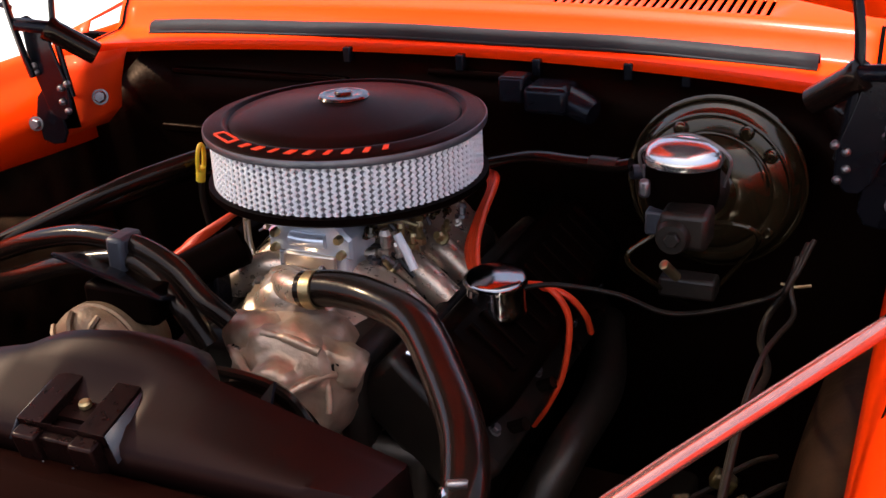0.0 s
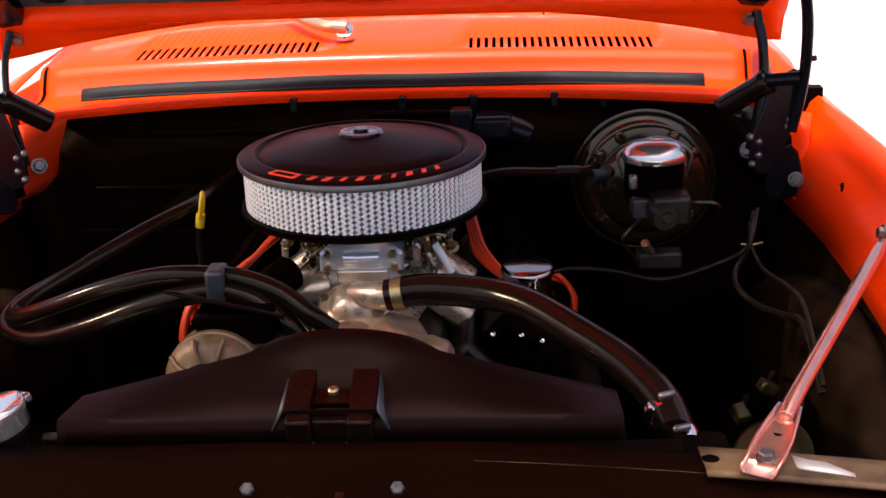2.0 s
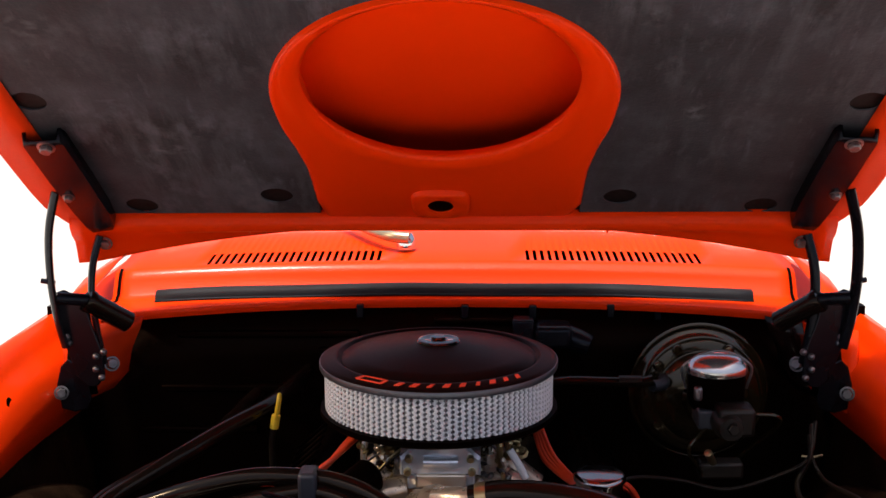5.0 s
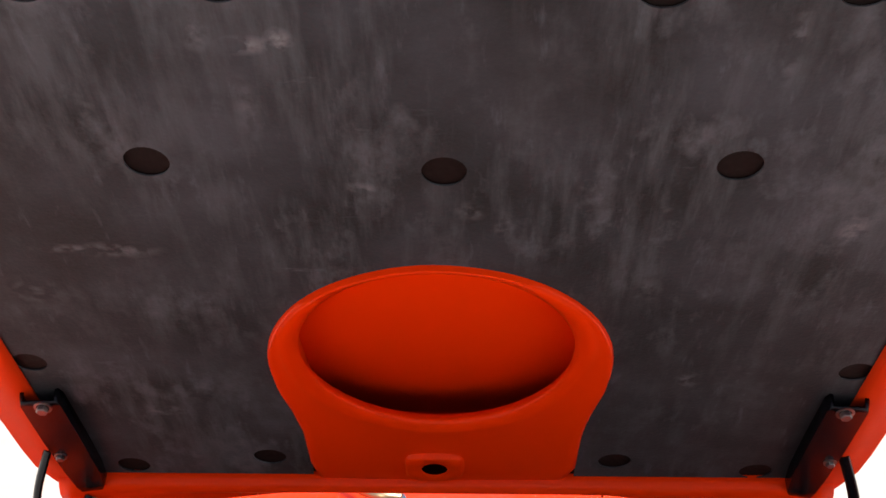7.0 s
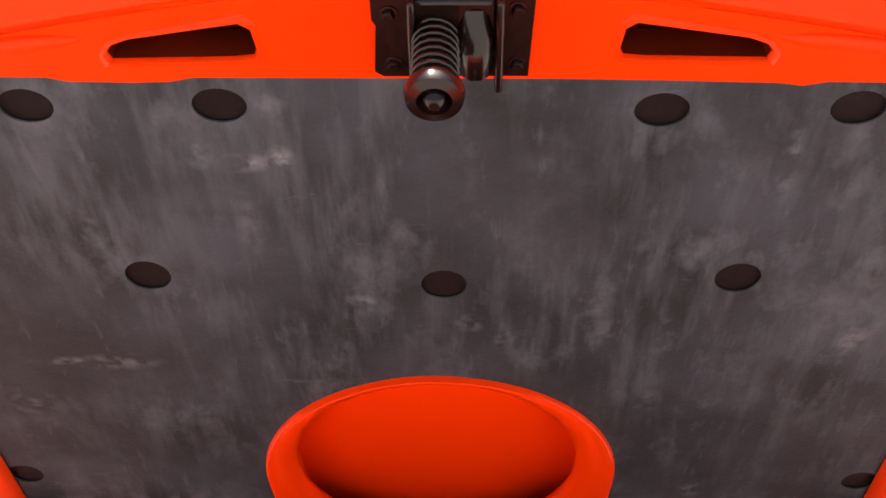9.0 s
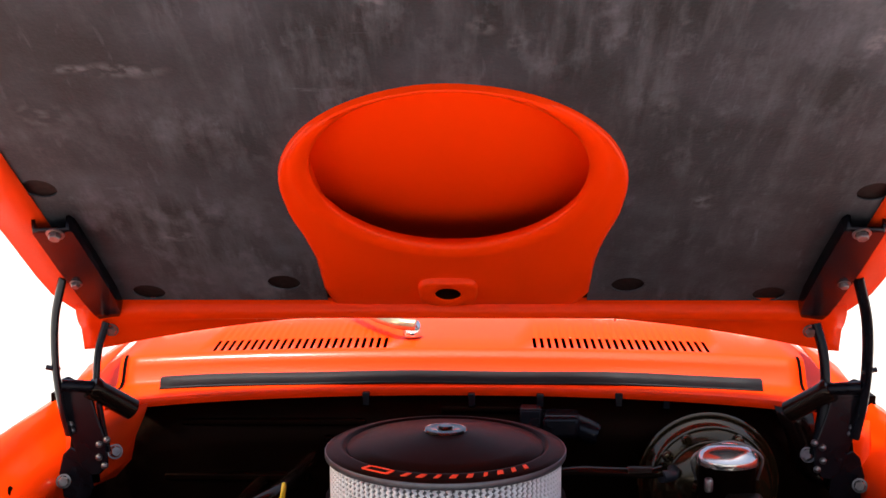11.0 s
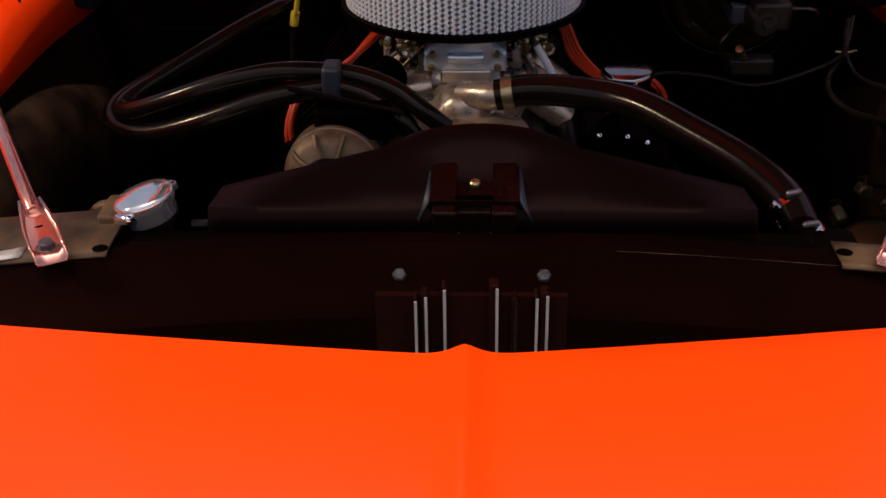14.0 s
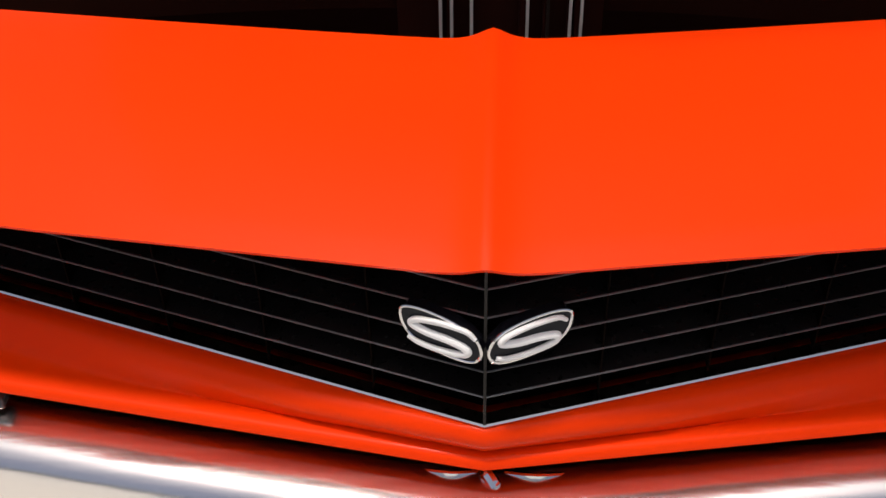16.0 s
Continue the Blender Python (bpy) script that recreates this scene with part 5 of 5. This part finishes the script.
upper = thing("radiator_hose", (0.15, -0.35, 0.80), "thick black rubber upper radiator hose with clamps", "radiator hose")
HOSE = [(0.030, -0.238, 0.813), (0.075, -0.243, 0.822), (0.135, -0.262, 0.826), (0.202, -0.305, 0.828), (0.264, -0.370, 0.817), (0.316, -0.435, 0.806), (0.346, -0.490, 0.794), (0.357, -0.525, 0.779), (0.363, -0.560, 0.763)]
part("hose", tube(HOSE, 0.0205, 24, 10), RUBBER, upper)
clamp((0.046, -0.2405, 0.816), (1, -0.1, 0.2), 0.0205, upper, BRASS)
clamp((0.3505, -0.505, 0.784), (0.3, -0.9, -0.2), 0.0212, upper, CHROME)
clamp((0.361, -0.545, 0.771), (0.2, -0.9, -0.4), 0.0212, upper, CHROME)

heater = thing("heater_hose", (-0.3, -0.25, 0.80), "pair of black rubber heater hoses looping to the firewall", "heater hose")
part("hose", tube([(-0.033, -0.292, 0.79), (-0.058, -0.296, 0.812), (-0.095, -0.287, 0.838), (-0.135, -0.278, 0.852), (-0.175, -0.270, 0.856), (-0.25, -0.260, 0.853), (-0.33, -0.252, 0.833), (-0.40, -0.240, 0.806), (-0.455, -0.220, 0.783), (-0.478, -0.195, 0.775), (-0.468, -0.165, 0.783), (-0.42, -0.125, 0.805), (-0.34, -0.06, 0.840), (-0.27, 0.02, 0.862), (-0.235, 0.15, 0.872)], 0.0125, 16, 8), RUBBER, heater)
part("hose", tube([(-0.06, -0.30, 0.76), (-0.085, -0.300, 0.80), (-0.12, -0.288, 0.826), (-0.155, -0.280, 0.838), (-0.19, -0.276, 0.838), (-0.27, -0.272, 0.818), (-0.35, -0.262, 0.787), (-0.42, -0.243, 0.762), (-0.472, -0.215, 0.754), (-0.495, -0.185, 0.760), (-0.487, -0.15, 0.772), (-0.44, -0.10, 0.79), (-0.36, -0.02, 0.815), (-0.32, 0.15, 0.83)], 0.0135, 16, 8), RUBBER, heater)
cl = part("hose_clip", box((-0.188, -0.294, 0.826), (-0.164, -0.256, 0.870)), TAPE, heater, "grey strap round both hoses", bevel=0.005)

# ---- alternator ----
alt = thing("alternator", (-0.17, -0.33, 0.69), "alternator with oily tan cast housing", "alternator", share=ENGINE)
part("housing", lathe([(0.0, 0.040), (0.02, 0.040), (0.024, 0.034), (0.046, 0.030), (0.056, 0.022), (0.060, 0.010), (0.058, 0.006), (0.061, 0.004), (0.061, -0.012), (0.058, -0.014), (0.060, -0.03), (0.05, -0.06), (0, -0.065)], (-0.172, -0.345, 0.752), (0, -1, 0.1), 44), ALU_DULL, alt, angle=35)
for k in range(10):
    a = 2 * math.pi * k / 10
    c, s = math.cos(a), math.sin(a)
    part("fin", tube([(-0.172 + 0.026 * c, -0.379, 0.756 + 0.026 * s), (-0.172 + 0.046 * c, -0.375, 0.755 + 0.046 * s), (-0.172 + 0.058 * c, -0.362, 0.754 + 0.058 * s)], 0.0035, 6, 3), ALU_DULL, alt)
part("pulley", lathe([(0, 0.03), (0.03, 0.03), (0.036, 0.02), (0.03, 0.012), (0.036, 0.002), (0, 0)], (-0.172, -0.392, 0.757), (0, -1, 0.1), 28), BLACK_SATIN, alt)
part("bracket", box((-0.23, -0.345, 0.832), (-0.085, -0.285, 0.838), None, Matrix.Translation((-0.155, -0.315, 0.835)) @ Matrix.Rotation(radians(14), 4, "Y") @ Matrix.Rotation(radians(-25), 4, "X") @ Matrix.Translation((0.155, 0.315, -0.835))), BLACK_SATIN, alt, bevel=0.004)
part("guard", box((-0.195, -0.335, 0.790), (-0.10, -0.285, 0.832)), BLACK, alt, "black bracket box", bevel=0.006)
part("belt", tube([(-0.214, -0.402, 0.76), (-0.17, -0.404, 0.79), (-0.05, -0.372, 0.775), (0.06, -0.36, 0.76), (0.11, -0.358, 0.70)], 0.006, 8), RUBBER, alt)

# ---- radiator, cap, shroud ----
radiator = thing("radiator", (0, -0.58, 0.40), "black radiator with a side filler neck", "radiator", share=0.930)
part("core", box((-0.36, -0.60, 0.40), (0.36, -0.565, 0.79)), BLACK, radiator, bevel=0.006)
for side in (-1, 1):
    part("side_tank", box((side * 0.375 - 0.035, -0.61, 0.40), (side * 0.375 + 0.035, -0.535, 0.785)), BLACK, radiator, bevel=0.012)
part("outlet", tube([(0.362, -0.575, 0.745), (0.358, -0.556, 0.770), (0.354, -0.535, 0.781)], 0.018, 16), BLACK, radiator)
neck = part("filler_neck", lathe([(0.024, -0.04), (0.024, -0.012), (0.030, -0.008), (0.030, 0.0)], (-0.345, -0.545, 0.805), (0.05, -0.12, 1), 24), GREASE, radiator)
part("overflow", tube([(-0.375, -0.535, 0.792), (-0.395, -0.525, 0.795), (-0.412, -0.52, 0.785), (-0.415, -0.515, 0.75)], 0.009, 10), TAN, radiator)
part("neck_clip", tube([(-0.30, -0.545, 0.785), (-0.275, -0.55, 0.79), (-0.265, -0.553, 0.80)], 0.005, 8), GREASE, radiator)
part("collar", box((-0.395, -0.575, 0.775), (-0.375, -0.52, 0.81)), TAN, radiator, bevel=0.004)
bm = lathe([(0.027, -0.012), (0.029, -0.010), (0.0295, 0.0), (0.031, 0.002), (0.033, 0.010), (0.034, 0.014), (0.0325, 0.0175), (0.030, 0.0190), (0.012, 0.0193), (0, 0.0193)], (-0.345, -0.548, 0.806), (-0.28, -0.03, 1), 40)
rcap = part("filler_cap", bm, CAPMETAL, radiator, "polished metal filler cap", angle=50)
for sx in (-1, 1):
    ear = Matrix.Translation((-0.345, -0.548, 0.806)) @ Vector((0, 0, 1)).rotation_difference(Vector((-0.28, -0.03, 1))).to_matrix().to_4x4() @ Matrix.Rotation(radians(60), 4, "Z")
    part("ear", box((sx * 0.034 - 0.006, -0.013, 0.001), (sx * 0.034 + 0.006, 0.013, 0.013), None, ear), CHROME, rcap, bevel=0.003)

SHROUD_X = 0.012
shroud = thing("fan_shroud", (0, -0.5, 0.45), "maroon-black moulded plastic fan shroud with a raised hump", "fan shroud", share=0.930)
rows = []
for k in range(-31, 32):
    d = 0.288 * max(-1, min(1, k / 29))
    sink = 0.0 if abs(k) < 30 else (0.030 if abs(k) == 30 else 0.26)
    front, rear = 0.814, 0.850 - 0.26 * max(0, abs(d) - 0.11)
    hump = max(0, 0.873 - 0.030 * (abs(d) / 0.120) ** 2.0 - rear)
    w = min(1, hump / 0.012)
    dip = 0.010 if abs(d) < 0.046 else 0.0
    top = rear + hump
    row = [(d, -0.566, front - 0.030), (d, -0.565, front - 0.006), (d, -0.561, front), (d, -0.540, front + (rear - front) * 0.36 - dip), (d, -0.512, front + (rear - front) * 0.78 - 0.3 * dip),
           (d, -0.504 + 0.002 * w, front + (rear - front) * 0.90 + 0.30 * hump), (d, -0.496 + 0.008 * w, rear - 0.001 + 0.82 * hump), (d, -0.491 + 0.015 * w, top), (d, -0.488 + 0.040 * w, top - 0.014), (d, -0.486 + 0.043 * w, top - 0.045)]
    rows.append([(x + SHROUD_X + (0.003 if x > 0 else -0.003) * (sink > 0), y, z - sink) for x, y, z in row])
part("shell", sheet(rows), PLASTIC, shroud, thick=0.003, angle=50)
fan = part("fan", lathe([(0, 0.02), (0.05, 0.018), (0.055, -0.02), (0, -0.02)], (0.0, -0.44, 0.625), (0, -1, 0), 24), BLACK_SATIN, shroud)
for k in range(5):
    a = 2 * math.pi * k / 5 + 0.35
    m = Matrix.Translation((0, -0.44, 0.625)) @ Matrix.Rotation(a, 4, "Y") @ Matrix.Rotation(radians(28), 4, "X")
    part("blade", box((0.04, -0.03, -0.0015), (0.225, 0.03, 0.0015), None, m), BLACK_SATIN, fan)

mount = thing("radiator_mount", (0.012, -0.545, 0.80), "black stepped steel bracket clamping the radiator top", "bracket", share=0.930)
m = Matrix.Translation((0.006, -0.543, 0.823)) @ Matrix.Rotation(radians(14), 4, "X")
plate_loops = [[(-0.047, -0.026), (0.047, -0.026), (0.045, 0.044), (-0.045, 0.044)], [(-0.020, -0.0255), (0.020, -0.0255), (0.019, 0.040), (-0.019, 0.040)]]
part("clamp_plate", plate(plate_loops, m @ Matrix.Translation((0, 0, 0.012)), 0.012), BRACKET, mount, bevel=0.0015, smooth=False)
part("recess", box((-0.022, -0.006, -0.004), (0.022, 0.038, 0.002), None, m), BRACKET, mount)
for sx in (-1, 1):
    flank = [[m @ Vector((sx * (0.0475 + 0.012 * t), y - 0.008 * t, 0.010 - 0.022 * t)) for t in (0, 0.5, 1)] for y in (-0.024, 0.01, 0.042)]
    # flank coloured lilac-grey to paint the highlight on it
    part("flank", sheet(flank), TAPE, mount, thick=0.002)
    part("tab", box((sx * 0.031 - 0.013, -0.042, -0.046), (sx * 0.031 + 0.013, -0.026, 0.008), None, m), BRACKET, mount, bevel=0.0025)
    # pale strip paints the highlight on the tab's edge
    part("edge_glint", box((sx * 0.0165 - 0.0010, -0.0432, -0.044), (sx * 0.0165 + 0.0010, -0.0418, -0.018), None, m), GLINT, mount)
part("web", box((-0.019, -0.036, -0.042), (0.019, -0.026, 0.004), None, m), BRACKET, mount, bevel=0.002)
part("screw", lathe([(0.006, 0), (0.006, 0.004), (0.004, 0.006), (0, 0.006)], m @ Vector((0, 0.010, 0.003)), (0, -0.2, 0.9), 12), BRASS, mount)

# ---- brake booster and master cylinder ----
BX, BZ = 0.390, 0.851
boost = thing("brake_booster", (BX, 0.15, 0.76), "round bronzed brake booster on the firewall", "brake booster", share=0.986)
part("shell", lathe([(0.085, -0.05), (0.100, -0.03), (0.1045, -0.008), (0.106, 0.0), (0.103, 0.008), (0.099, 0.016), (0.094, 0.026), (0.088, 0.031), (0.080, 0.033), (0.074, 0.034), (0.068, 0.044), (0.055, 0.052), (0.035, 0.055), (0.03, 0.062), (0, 0.062)], (BX, 0.115, BZ), (0, -1, 0.05), 72), GOLD, boost, angle=35)
way = Vector((0, -1, 0.05)).normalized()
for r, h, fat in ((0.1075, 0.000, 0.0032), (0.0925, 0.0275, 0.0022), (0.0720, 0.0365, 0.0020)):
    ring = [Vector((BX + r * math.cos(2 * math.pi * k / 48), 0.115, BZ + r * math.sin(2 * math.pi * k / 48))) + way * h for k in range(50)]
    part("rim", tube(ring, fat, 8, 1), GOLD, boost)
for deg in (35, 62, 118, 145, 215, 325):
    a = radians(deg)
    part("pad", lathe([(0.0, 0.004), (0.006, 0.0035), (0.009, 0.0), (0.009, -0.004)], Vector((BX + 0.083 * math.cos(a), 0.115, BZ + 0.083 * math.sin(a))) + way * 0.033, way, 14), GOLD, boost)
part("check_valve", tube([(BX - 0.06, 0.08, BZ + 0.03), (BX - 0.066, 0.05, BZ + 0.03), (BX - 0.085, 0.035, BZ + 0.032)], 0.009, 12), TAPE, boost)
mc = thing("master_cylinder", (BX, -0.03, 0.83), "dark cast brake master cylinder with a bright lid", "master cylinder", share=0.978)
part("reservoir", lathe([(0.034, 0.872), (0.039, 0.878), (0.041, 0.890), (0.041, 0.922), (0.042, 0.928)], (BX - 0.003, -0.035, 0), (0, 0, 1), 36, squash=0.85), BLACK, mc)
part("lid", lathe([(0.0430, 0.926), (0.0445, 0.931), (0.0430, 0.938), (0.038, 0.945), (0.028, 0.951), (0.014, 0.954), (0, 0.955)], (BX - 0.003, -0.035, 0), (0, 0, 1), 40, squash=0.85), LIDMETAL, mc, "bright domed lid")
part("cheek", box((BX - 0.042, -0.078, 0.895), (BX - 0.030, -0.066, 0.916)), ZINC, mc, bevel=0.004)
part("boss", box((BX - 0.012, -0.105, 0.850), (BX + 0.040, -0.06, 0.892)), GREASE, mc, bevel=0.006)
part("bore", lathe([(0, 0.085), (0.016, 0.085), (0.018, 0.080), (0.022, 0.06), (0.024, -0.05), (0.03, -0.06), (0.03, -0.085)], (BX + 0.004, -0.03, 0.866), (0, -1, 0), 28), GREASE, mc)
bolt_head((BX + 0.006, -0.114, 0.868), (0, -1, 0.05), 0.0085, mc, GREASE)
part("bail", tube([(BX - 0.046, -0.03, 0.90), (BX - 0.050, -0.032, 0.936), (BX, -0.033, 0.958), (BX + 0.046, -0.032, 0.936), (BX + 0.042, -0.03, 0.90)], 0.002, 8), ZINC, mc)
part("port", box((BX - 0.035, -0.075, 0.852), (BX - 0.01, -0.02, 0.880)), TAPE, mc, bevel=0.003)
part("brake_line", tube([(BX + 0.03, -0.06, 0.87), (BX + 0.075, -0.07, 0.872), (BX + 0.085, -0.05, 0.85), (BX + 0.06, 0.0, 0.80), (BX + 0.02, 0.03, 0.74)], 0.003, 8), GOLD, mc)
part("brake_line", tube([(BX - 0.02, -0.07, 0.855), (BX - 0.05, -0.09, 0.83), (BX - 0.03, -0.06, 0.79), (BX + 0.0, 0.0, 0.74)], 0.003, 8), GOLD, mc)
valve = thing("brake_valve", (0.40, -0.02, 0.76), "small dark brake valve with a brass stem", "valve", share=0.978)
part("body", box((0.365, -0.045, 0.765), (0.43, -0.015, 0.790)), GREASE, valve, bevel=0.004)
part("stem", lathe([(0.006, 0), (0.006, 0.03), (0, 0.032)], (0.385, -0.04, 0.79), (-0.3, -0.5, 0.6), 10), BRASS, valve)
vac = thing("vacuum_hose", (0.2, 0.04, 0.87), "thin black vacuum hose to the brake booster", "hose")
part("hose", tube([(0.10, 0.08, 0.862), (0.17, 0.055, 0.884), (0.235, 0.04, 0.888), (0.285, 0.035, 0.889), (0.306, 0.034, 0.893)], 0.0085, 12), RUBBER, vac)
part("pipe_end", tube([(0.255, 0.038, 0.8895), (0.29, 0.0355, 0.890)], 0.0092, 12), GREASE, vac)

# ---- firewall fittings ----
motor = thing("wiper_motor", (0.17, 0.13, 0.93), "dark wiper motor on the firewall", "wiper motor")
part("gearbox", box((0.130, 0.11, 0.918), (0.19, 0.165, 0.955)), BLACK_SATIN, motor, bevel=0.008)
part("can", lathe([(0, 0.03), (0.016, 0.03), (0.018, 0.026), (0.020, 0.012), (0.020, -0.02), (0, -0.02)], (0.192, 0.135, 0.930), (0.75, -0.2, -0.25), 24), BLACK_SATIN, motor)
part("lug", box((0.095, 0.115, 0.93), (0.13, 0.15, 0.965)), BLACK_SATIN, motor, bevel=0.004)

# ---- ignition wires ----
def wire(pts, r=0.0042, mat=None, label="orange rubber ignition wire on the engine", name="ignition_wire", group="ignition wires"):
    w = thing(name, pts[0], label, "wire", group)
    part("lead", tube(pts, r, 10, 7), mat or WIRE, w)
    return w


for k in range(4):
    o = 0.0045 * (k - 1.5)
    wire([(0.075 + o * 0.3, 0.10, 0.84), (0.118 + o * 0.4, 0.055 + o * 0.4, 0.846 + o * 0.6), (0.132 + o * 0.7, 0.0, 0.822 + o * 0.5), (0.145 + o * 0.9, -0.05, 0.800 + o * 0.5), (0.178 + o * 0.4, -0.098, 0.782 + o * 0.3), (0.198 + o * 0.3, -0.085 + o, 0.765), (0.215, -0.05 + 3 * o, 0.745)])
wire([(0.215, -0.055, 0.765), (0.252, -0.070, 0.770), (0.275, -0.070, 0.734), (0.268, -0.070, 0.665), (0.250, -0.070, 0.618), (0.228, -0.068, 0.580)])
wire([(0.225, -0.045, 0.758), (0.258, -0.040, 0.750), (0.278, -0.030, 0.722), (0.280, -0.015, 0.690)])
for k in range(4):
    o = 0.006 * (k - 1.5)
    wire([(-0.085, 0.09, 0.846), (-0.105 + o * 0.5, -0.02, 0.852 + o * 0.3), (-0.135 + o * 0.8, -0.07, 0.842 + o * 0.3), (-0.172 + o * 0.5, -0.115, 0.815 + o * 0.6), (-0.215, -0.13 + o, 0.785 + o * 0.3), (-0.252 + o * 0.4, -0.11 + 5 * o, 0.752), (-0.262, -0.09 + 9 * o, 0.66)])
wire([(-0.215, -0.17, 0.795), (-0.236, -0.185, 0.785), (-0.247, -0.20, 0.755), (-0.246, -0.205, 0.715), (-0.252, -0.21, 0.64)])
wire([(-0.222, -0.165, 0.795), (-0.243, -0.175, 0.780), (-0.254, -0.19, 0.745), (-0.255, -0.195, 0.70), (-0.26, -0.2, 0.64)])
# dark looms and loose wires
wire([(0.215, -0.14, 0.785), (0.26, -0.10, 0.790), (0.33, -0.07, 0.775), (0.40, -0.08, 0.765), (0.48, -0.07, 0.785), (0.518, -0.066, 0.809), (0.535, -0.03, 0.85)], 0.0030, DARKWIRE, "brown wiring loom across the bay", "wiring_loom", "dark wires")
wire([(0.530, -0.03, 0.845), (0.519, -0.067, 0.810), (0.513, -0.068, 0.796), (0.500, -0.075, 0.772), (0.501, -0.10, 0.757), (0.518, -0.15, 0.753), (0.526, -0.25, 0.783), (0.530, -0.34, 0.808), (0.535, -0.42, 0.76)], 0.0042, DARKWIRE, "brown wire tied beside the fender", "loose_wire", "dark wires")
wire([(0.522, -0.045, 0.835), (0.521, -0.066, 0.810), (0.531, -0.09, 0.787), (0.529, -0.17, 0.803), (0.529, -0.25, 0.822), (0.532, -0.33, 0.825), (0.536, -0.42, 0.77)], 0.0030, DARKWIRE, "brown wire tied beside the fender", "loose_wire", "dark wires")
tie = thing("cable_tie", (0.519, -0.067, 0.81), "pale tie round two wires", "cable tie", share=0.978)
part("band", tube([(0.505, -0.072, 0.812), (0.52, -0.078, 0.813), (0.535, -0.068, 0.812)], 0.0019, 8), BRASS, tie)
# coil pack and rods between manifold and hoses
coil_ = thing("ignition_coil", (-0.145, -0.19, 0.79), "black cylindrical ignition coil lying beside the manifold", "coil", share=ENGINE)
part("can", lathe([(0, 0.055), (0.014, 0.055), (0.024, 0.045), (0.025, -0.04), (0.02, -0.045), (0, -0.045)], (-0.135, -0.175, 0.800), (-0.55, -0.62, -0.25), 24), BLACK, coil_)
part("terminal", lathe([(0.007, 0), (0.007, 0.016), (0.004, 0.02), (0, 0.02)], (-0.166, -0.21, 0.786), (-0.55, -0.62, -0.25), 10), BRASS, coil_)
part("bracket", box((-0.15, -0.19, 0.74), (-0.12, -0.16, 0.79)), BLACK_SATIN, coil_, bevel=0.004)

# ---- dipstick ----
dip = thing("dipstick", (-0.258, -0.03, 0.85), "yellow loop-handled dipstick in its tube", "dipstick", share=0.978)
part("handle", tube([(-0.2575, -0.031, 0.854), (-0.257, -0.038, 0.858), (-0.2525, -0.040, 0.882), (-0.2515, -0.034, 0.891), (-0.2525, -0.027, 0.882), (-0.257, -0.025, 0.858), (-0.2575, -0.031, 0.854)], 0.0030, 10), YELLOW, dip, "yellow loop handle")
part("stem", tube([(-0.258, -0.030, 0.858), (-0.262, -0.029, 0.838)], 0.0065, 12), YELLOW, dip)
part("tube", tube([(-0.260, -0.029, 0.852), (-0.268, -0.02, 0.80), (-0.266, 0.0, 0.70)], 0.0045, 10), GREASE, dip)
# ---- small brown horn and connectors low beside the wheelhouse ----
OLIVE = material("olive_brown_plating", (0.025, 0.018, 0.006), 0.35, metal=0.6, second=(0.06, 0.045, 0.016), scale=30, bump=0.1)
horn = thing("horn", (0.515, -0.36, 0.60), "dim olive-brown metal horn low beside the wheelhouse", "horn")
part("body", lathe([(0.0, -0.03), (0.035, -0.03), (0.042, -0.02), (0.048, -0.004), (0.052, 0.0), (0.048, 0.004), (0.040, 0.018), (0.015, 0.024), (0, 0.024)], (0.500, -0.355, 0.640), (-0.5, -0.55, 0.65), 32), OLIVE, horn)
part("bracket", box((0.50, -0.345, 0.60), (0.56, -0.335, 0.63)), BLACK_SATIN, horn, bevel=0.003)
for k, (x, y, z) in enumerate(((0.470, -0.300, 0.672), (0.530, -0.310, 0.690), (0.505, -0.285, 0.700))):
    plug = thing("connector", (x, y, z), "small olive-brown wiring connector", "connector", "connectors")
    part("shell", box((x - 0.009, y - 0.012, z - 0.008), (x + 0.009, y + 0.012, z + 0.008), None, Matrix.Translation((x, y, z)) @ Matrix.Rotation(0.7 * k + 0.4, 4, "Z") @ Matrix.Rotation(0.5, 4, "X") @ Matrix.Translation((-x, -y, -z))), OLIVE, plug, bevel=0.003)
    part("lead", tube([(x, y + 0.01, z), (x + 0.02, y + 0.06, z - 0.01), (x + 0.03, y + 0.12, z - 0.04)], 0.003, 8), DARKWIRE, plug)
